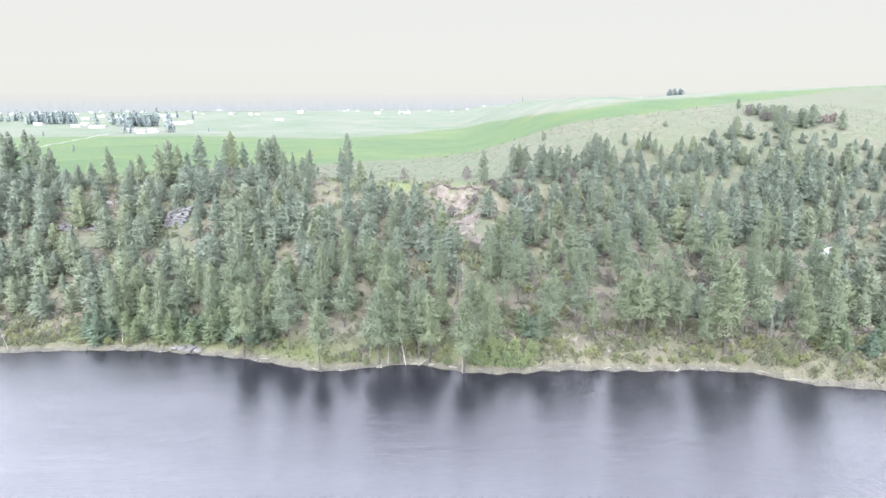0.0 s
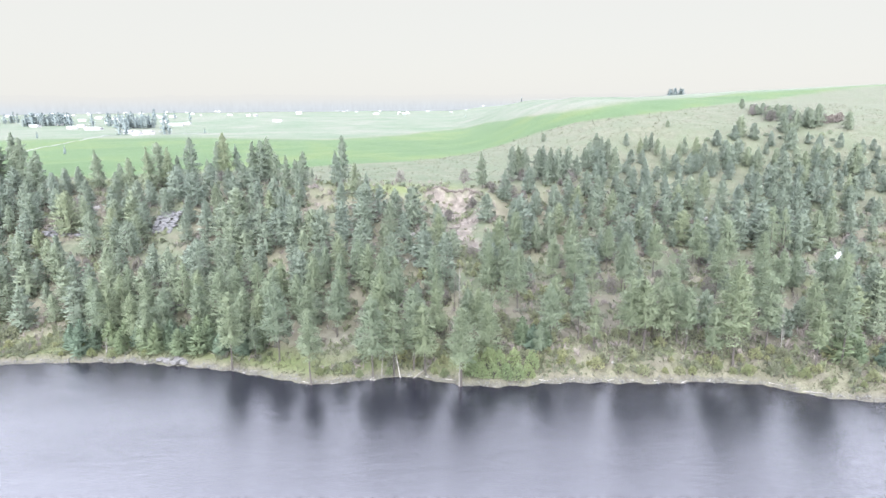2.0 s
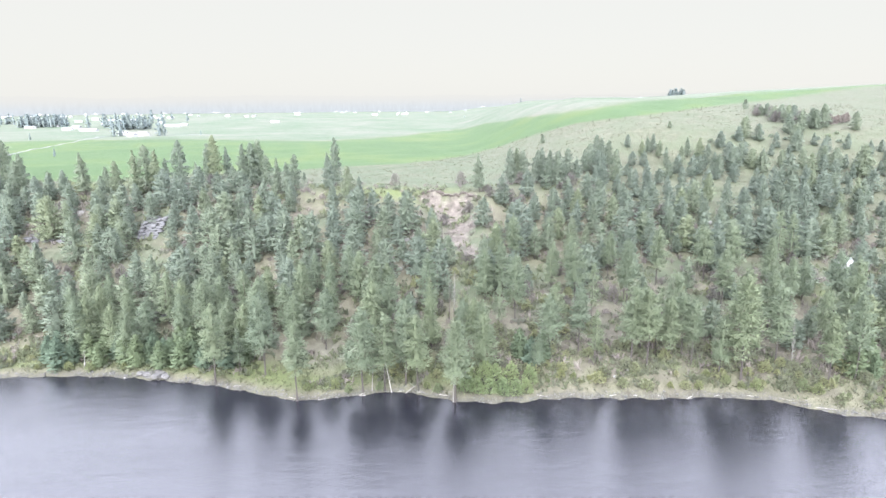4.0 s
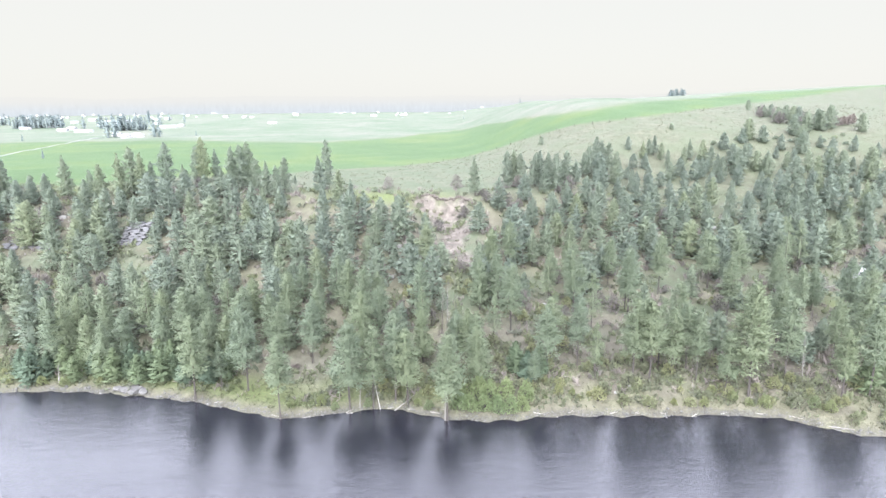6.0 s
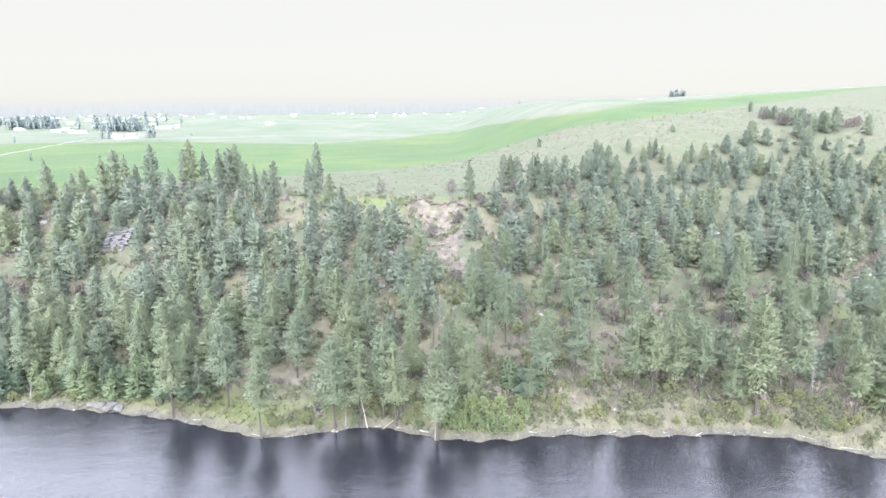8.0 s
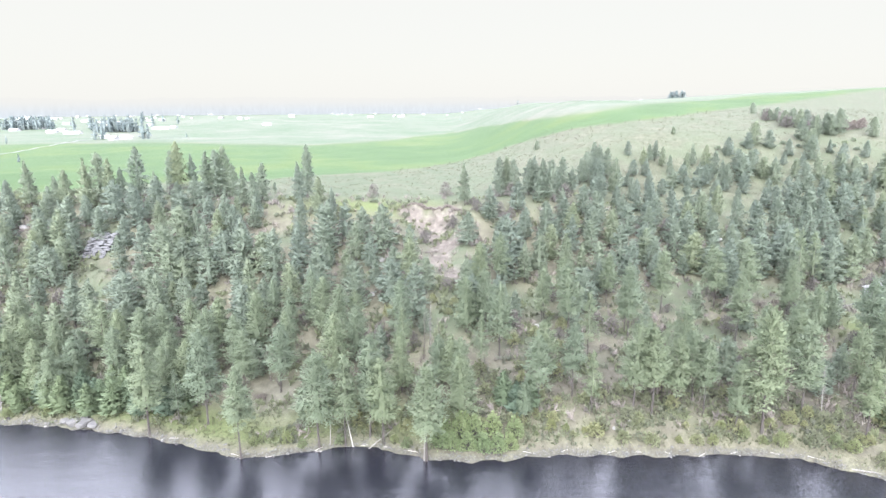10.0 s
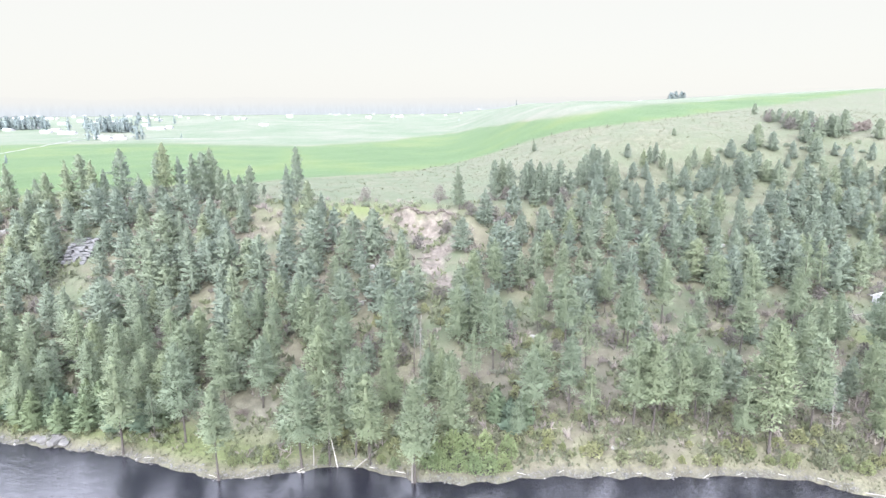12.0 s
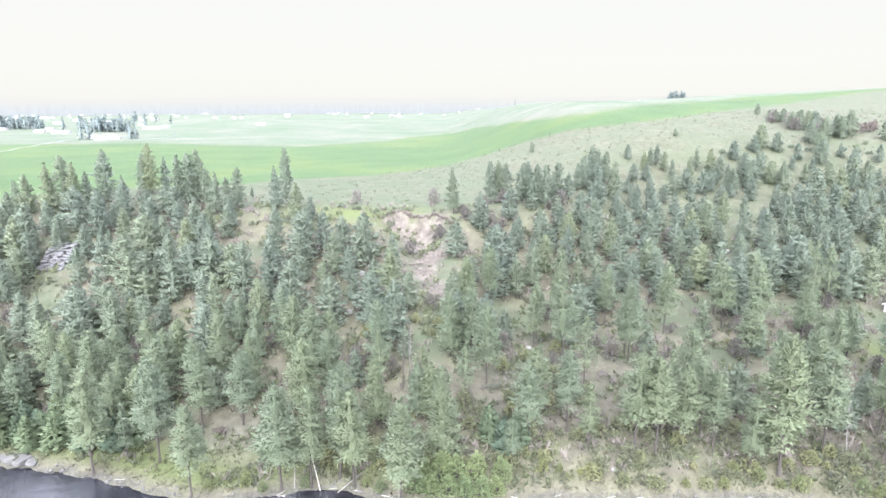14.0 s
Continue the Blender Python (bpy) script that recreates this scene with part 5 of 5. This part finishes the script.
for n, dx in enumerate([-47.5, -33.0, -17.0, -8.5, -3.5, 1.5, 24.0, 31.5, 40.5, 46.0, 51.5, 58.0, 64.5, 72.0, 78.5, 86.0]):
    dy, turn, ln = float(shore_y(dx)) + drift_rng.uniform(0.2, 1.2), drift_rng.uniform(-0.7, 0.7), drift_rng.uniform(0.9, 2.6)
    log(dx, dy, dx + ln * math.cos(turn), float(shore_y(dx + ln)) + 0.9 + ln * 0.4 * math.sin(turn), drift_rng.uniform(0.05, 0.11), "bleached driftwood stick at the waterline", bleached_mat, 0.08, 0.1, 2, 70 + n, "driftwood", "driftwood along the shore")


LIP = [(-6.4, 245.0), (-4.6, 247.2), (-2.9, 248.4), (-0.2, 248.8), (2.0, 247.0), (3.6, 245.4), (6.0, 245.2), (8.2, 245.3), (10.2, 246.0), (12.4, 243.9), (13.8, 242.2)]


def turf_lip():
    """Torn turf and earth above the slide; overhang shade put into its dark colour."""
    rng = np.random.default_rng(44)
    root = new("turf_edge")
    z0 = on_ground(*LIP[0])
    root.location = (*LIP[0], z0)
    meshes = [rock_mesh(140 + k, 0.72, 0.5, 0.5, char_mat, 8, 0.8) for k in range(3)]
    for (ax, ay), (bx, by) in zip(LIP, LIP[1:]):
        for f in np.arange(0.1, 1.0, 0.26):
            px, py = ax + (bx - ax) * f + rng.normal(0, 0.12), ay + (by - ay) * f - 0.35 + rng.normal(0, 0.15)
            m = pose(px - LIP[0][0], py - LIP[0][1], on_ground(px, py) - z0 + rng.uniform(-0.05, 0.18), rng.normal(8, 6), 0, math.degrees(math.atan2(by - ay, bx - ax)) + rng.normal(0, 12))
            part("clod", meshes[int(rng.integers(3))], root, m=m @ Matrix.Diagonal((*rng.uniform(0.7, 1.25, 3), 1)))
    tagged(root, "torn edge of turf above the earth slide, overhang shade in its colour", "turf edge")


turf_lip()


def brush_pile(x, y):
    rng = np.random.default_rng(77)
    root = new("brush_pile")
    root.location = (x, y, on_ground(x, y))
    a = rng.uniform(0, 6.28, 90)
    st = np.stack([np.cos(a) * rng.uniform(0, 1.5, 90), np.sin(a) * rng.uniform(0, 0.9, 90), rng.uniform(0.05, 0.7, 90)], 1)
    b = rng.uniform(0, 6.28, 90)
    en = st + np.stack([np.cos(b), np.sin(b), rng.uniform(-0.05, 0.25, 90)], 1) * rng.uniform(0.6, 1.4, (90, 1))
    part("branchwork", mesh_from("branchwork", *sticks(st, en, 0.05, 0.02, 4), [char_mat]), root)
    part("base", rock_mesh(8, 1.4, 0.9, 0.4, char_mat), root)
    tagged(root, "dark pile of cut brush in the shore clearing", "brush pile")


brush_pile(-31.2, 163.5)


# ---- buildings ----
def box_mesh(name, sx, sy, sz, mat, z0=0.0, bevel=0.0):
    bm = bmesh.new()
    bmesh.ops.create_cube(bm, size=1)
    for v in bm.verts:
        v.co = (v.co.x * sx, v.co.y * sy, (v.co.z + 0.5) * sz + z0)
    if bevel:
        bmesh.ops.bevel(bm, geom=bm.edges[:], offset=bevel, segments=1, affect="EDGES")
    return bm_mesh(name, bm, mat)


def gable_mesh(name, sx, sy, rise, thick, over, mat):
    """A pitched roof with thickness and eaves, ridge along x."""
    x, y = sx / 2 + over, sy / 2 + over
    low = -over * rise / (sy / 2)
    pts = [(-y, low), (0, rise), (y, low), (y, low + thick), (0, rise + thick), (-y, low + thick)]
    v = [(sgn * x, a, b) for sgn in (-1, 1) for a, b in pts]
    bm = bmesh.new()
    vs = [bm.verts.new(p) for p in v]
    for k in range(6):
        bm.faces.new((vs[k], vs[(k + 1) % 6], vs[(k + 1) % 6 + 6], vs[k + 6]))
    for o in (0, 6):
        for a, b, c, d in ((0, 1, 4, 5), (1, 2, 3, 4)):
            bm.faces.new([vs[o + i] for i in (a, b, c, d)])
    bmesh.ops.recalc_face_normals(bm, faces=bm.faces)
    return bm_mesh(name, bm, mat)


def wall_mesh(sx, sy, sz, rise, mat):
    bm = bmesh.new()
    x, y = sx / 2, sy / 2
    vs = [bm.verts.new(p) for s in (-x, x) for p in ((s, -y, -0.8), (s, y, -0.8), (s, y, sz), (s, 0, sz + rise), (s, -y, sz))]
    for k in range(5):
        bm.faces.new((vs[k], vs[(k + 1) % 5], vs[(k + 1) % 5 + 5], vs[k + 5]))
    bm.faces.new(vs[0:5][::-1])
    bm.faces.new(vs[5:10])
    bmesh.ops.recalc_face_normals(bm, faces=bm.faces)
    return bm_mesh("wall", bm, mat)


def house(x, y, sx, sy, sz, rise, turn, label, category, roof, name="house", windows=3, group="buildings of the village"):
    root = new(name)
    part("wall", wall_mesh(sx, sy, sz, rise, white_wall_mat), root)
    part("roof", gable_mesh("roof", sx, sy, rise, 0.25, 0.4, roof), root, m=pose(0, 0, sz + 0.02))
    for k in range(windows):
        at = (k + 0.5) / windows * sx - sx / 2
        w = part("window", box_mesh("window", 1.5, 0.12, 1.3, white_wall_mat, 0, 0.02), root, m=pose(at, -sy / 2 - 0.03, sz * 0.45))
        part("pane", box_mesh("pane", 1.25, 0.06, 1.05, glass_mat), w, "dark glass pane", pose(0, -0.06, 0.12))
    part("door", box_mesh("door", 1.1, 0.12, 2.1, door_mat, 0, 0.02), root, m=pose(sx * 0.5 / max(windows, 1) - sx / 2 + 2.0, -sy / 2 - 0.03, 0.0))
    root.matrix_basis = pose(x, y, on_ground(x, y), 0, 0, turn)
    return tagged(root, label, category, group)


BARNS = [(-561, 896, 19), (-551, 935, 15), (-474, 834, 16), (-485, 874, 13), (-428, 799, 30), (-566, 1162, 62), (-381, 930, 30), (-379, 969, 11), (-885, 1417, 38), (-806, 1390, 25),
         (-260, 1028, 17), (-83, 1496, 21)]
HOMES = [(-298, 661, 12), (-326, 676, 9), (-302, 645, 8), (-604, 1091, 13), (-639, 1211, 14), (-452, 1386, 12), (-400, 1344, 9), (-388, 1355, 8), (-143, 1412, 13), (-547, 1266, 14),
         (-497, 972, 11), (-927, 1389, 13), (-534, 1291, 13), (-585, 1010, 11), (-520, 1060, 12), (-445, 1040, 11), (-660, 1105, 12)]
for n, (x, y, w) in enumerate(BARNS):
    house(x, y, w * 0.72, 7, 2.0, 1.0, (n * 23) % 30 - 15, "long white farm shed with a pale metal roof", "barn", metal_roof_mat, "barn", 2)
for n, (x, y, w) in enumerate(HOMES):
    house(x, y, w * 0.85, 7, 2.2, 1.3, (n * 37) % 60 - 30, "white village house with a " + ("grey shingle" if n % 2 else "pale metal") + " roof", "house", grey_roof_mat if n % 2 else metal_roof_mat)


def far_village():
    """White houses scattered over the far edge of the plain, a few of them seen as specks."""
    rng = np.random.default_rng(12)
    first = house(-330, 1500, 12, 9, 4, 2, 10, "small white house in the hazy distance", "house", metal_roof_mat, group="far houses")
    for _ in range(45):
        a, d = rng.uniform(-0.62, 0.36), rng.uniform(1480, 1850)
        x, y = d * math.sin(a), d * math.cos(a)
        copy_thing(first, pose(x, y, max(on_ground(x, y), 30) + rng.uniform(0, 3), 0, 0, rng.uniform(-40, 40)) @ Matrix.Diagonal((rng.uniform(0.25, 0.6), 0.7, rng.uniform(0.25, 0.42), 1)))


far_village()
house(125.3, 200.9, 4.0, 3.0, 2.0, 0.8, 28, "small shed with a white metal roof on a green lawn", "shed", metal_roof_mat, "shed", 1, "")


def conifers(name, spots, label, mat, seed, high, wide=1.15):
    """Conifers too far off to tell apart, as one object."""
    rng = np.random.default_rng(seed)
    b0, b1 = crown_boughs(rng, H, 0.04, 4.6, 8, 4, point=0.7)
    cv, cf, cn = crown_mesh_data(rng, H, 0.04, 4.6, 0.7, b0, b1, 5, 2.0, 6, 6, 0.5)
    tv, tf = trunk_shape(rng, H, 0.3, sides=5)
    tn = unit(tv * [1, 1, 0] + [0, 0, 0.05])
    vs, a, b, c, tones, at = [], [], [], [], [], 0
    for x, y in spots:
        k = rng.uniform(*high) / H
        for v in (cv, tv):
            vs.append(v * k * [wide, wide, 1] + (x, y, on_ground(x, y, 0.2)))
        a.append(cf[0] + at)
        b.append(cf[1] + at)
        c.append(tf + at + len(cv))
        at += len(cv) + len(tv)
        tones.append(np.full(len(cv) + len(tv), rng.random()))
    ob = new(name, mesh_from(name, np.concatenate(vs), [(np.concatenate(a), 0), (np.concatenate(b), 0), (np.concatenate(c), 1)], [mat, bark_mat], True, np.concatenate(tones), np.tile(np.concatenate([cn, tn]), (len(spots), 1))))
    tagged(ob, label, "trees", kind="stuff")


# Paler and bluer than the near needles: distance haze put into the colour
far_needle_mat = needles("hazed_village_needles", [(0.0, (0.135, 0.165, 0.165)), (1.0, (0.165, 0.195, 0.190))], True)


def village_trees():
    rng = np.random.default_rng(15)
    s = []
    for n, x0, x1, y0, y1 in ((64, -596, -540, 915, 955), (44, -430, -382, 835, 870), (10, -705, -680, 1005, 1050), (12, -650, -430, 960, 1300), (8, -520, -420, 880, 960)):
        s += [(rng.uniform(x0, x1), rng.uniform(y0, y1)) for _ in range(n)]
    s += [(-321, 647), (-318, 655), (-285, 668), (-281, 670)]
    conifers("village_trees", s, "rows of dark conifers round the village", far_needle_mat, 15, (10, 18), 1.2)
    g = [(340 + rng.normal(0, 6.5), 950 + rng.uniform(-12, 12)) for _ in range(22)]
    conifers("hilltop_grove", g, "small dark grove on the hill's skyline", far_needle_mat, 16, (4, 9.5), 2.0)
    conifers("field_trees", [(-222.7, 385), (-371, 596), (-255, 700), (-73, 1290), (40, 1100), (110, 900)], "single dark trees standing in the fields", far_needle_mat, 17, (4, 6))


village_trees()


def farm_road():
    pts = np.array([(-232, 338), (-247, 369), (-271, 427), (-293, 507), (-327, 628), (-322, 652), (-294, 677), (-240, 700)], float)
    t = np.linspace(0, len(pts) - 1, 90)
    x, y = np.interp(t, range(len(pts)), pts[:, 0]), np.interp(t, range(len(pts)), pts[:, 1])
    d = np.stack([np.gradient(x), np.gradient(y)], 1)
    d /= np.linalg.norm(d, axis=1, keepdims=True)
    v = []
    for side, lift in ((-1.0, -0.3), (-0.8, 0.2), (0.8, 0.2), (1.0, -0.3)):
        px, py = x - d[:, 1] * side, y + d[:, 0] * side
        v.append(np.stack([px, py, ground_z(px, py) + lift], 1))
    v = np.concatenate(v)
    k, n = np.arange(89), 90
    f = np.concatenate([np.stack([k + j * n, k + 1 + j * n, k + 1 + (j + 1) * n, k + (j + 1) * n], 1) for j in range(3)])
    tagged(new("road", mesh_from("road", v, f, [gravel_mat])), "pale gravel farm road between the fields", "road", kind="structure")


farm_road()


def fence():
    root = new("field_fence")
    x = np.arange(-10, 150, 7.5)
    post = box_mesh("post", 0.16, 0.16, 1.5, bark_mat, -0.2, 0.01)
    for v in x:
        y = float(field_y(v)) - 3
        part("post", post, root, m=pose(v, y, on_ground(v, y)))
    tagged(root, "row of weathered posts along the field edge", "fence")


fence()
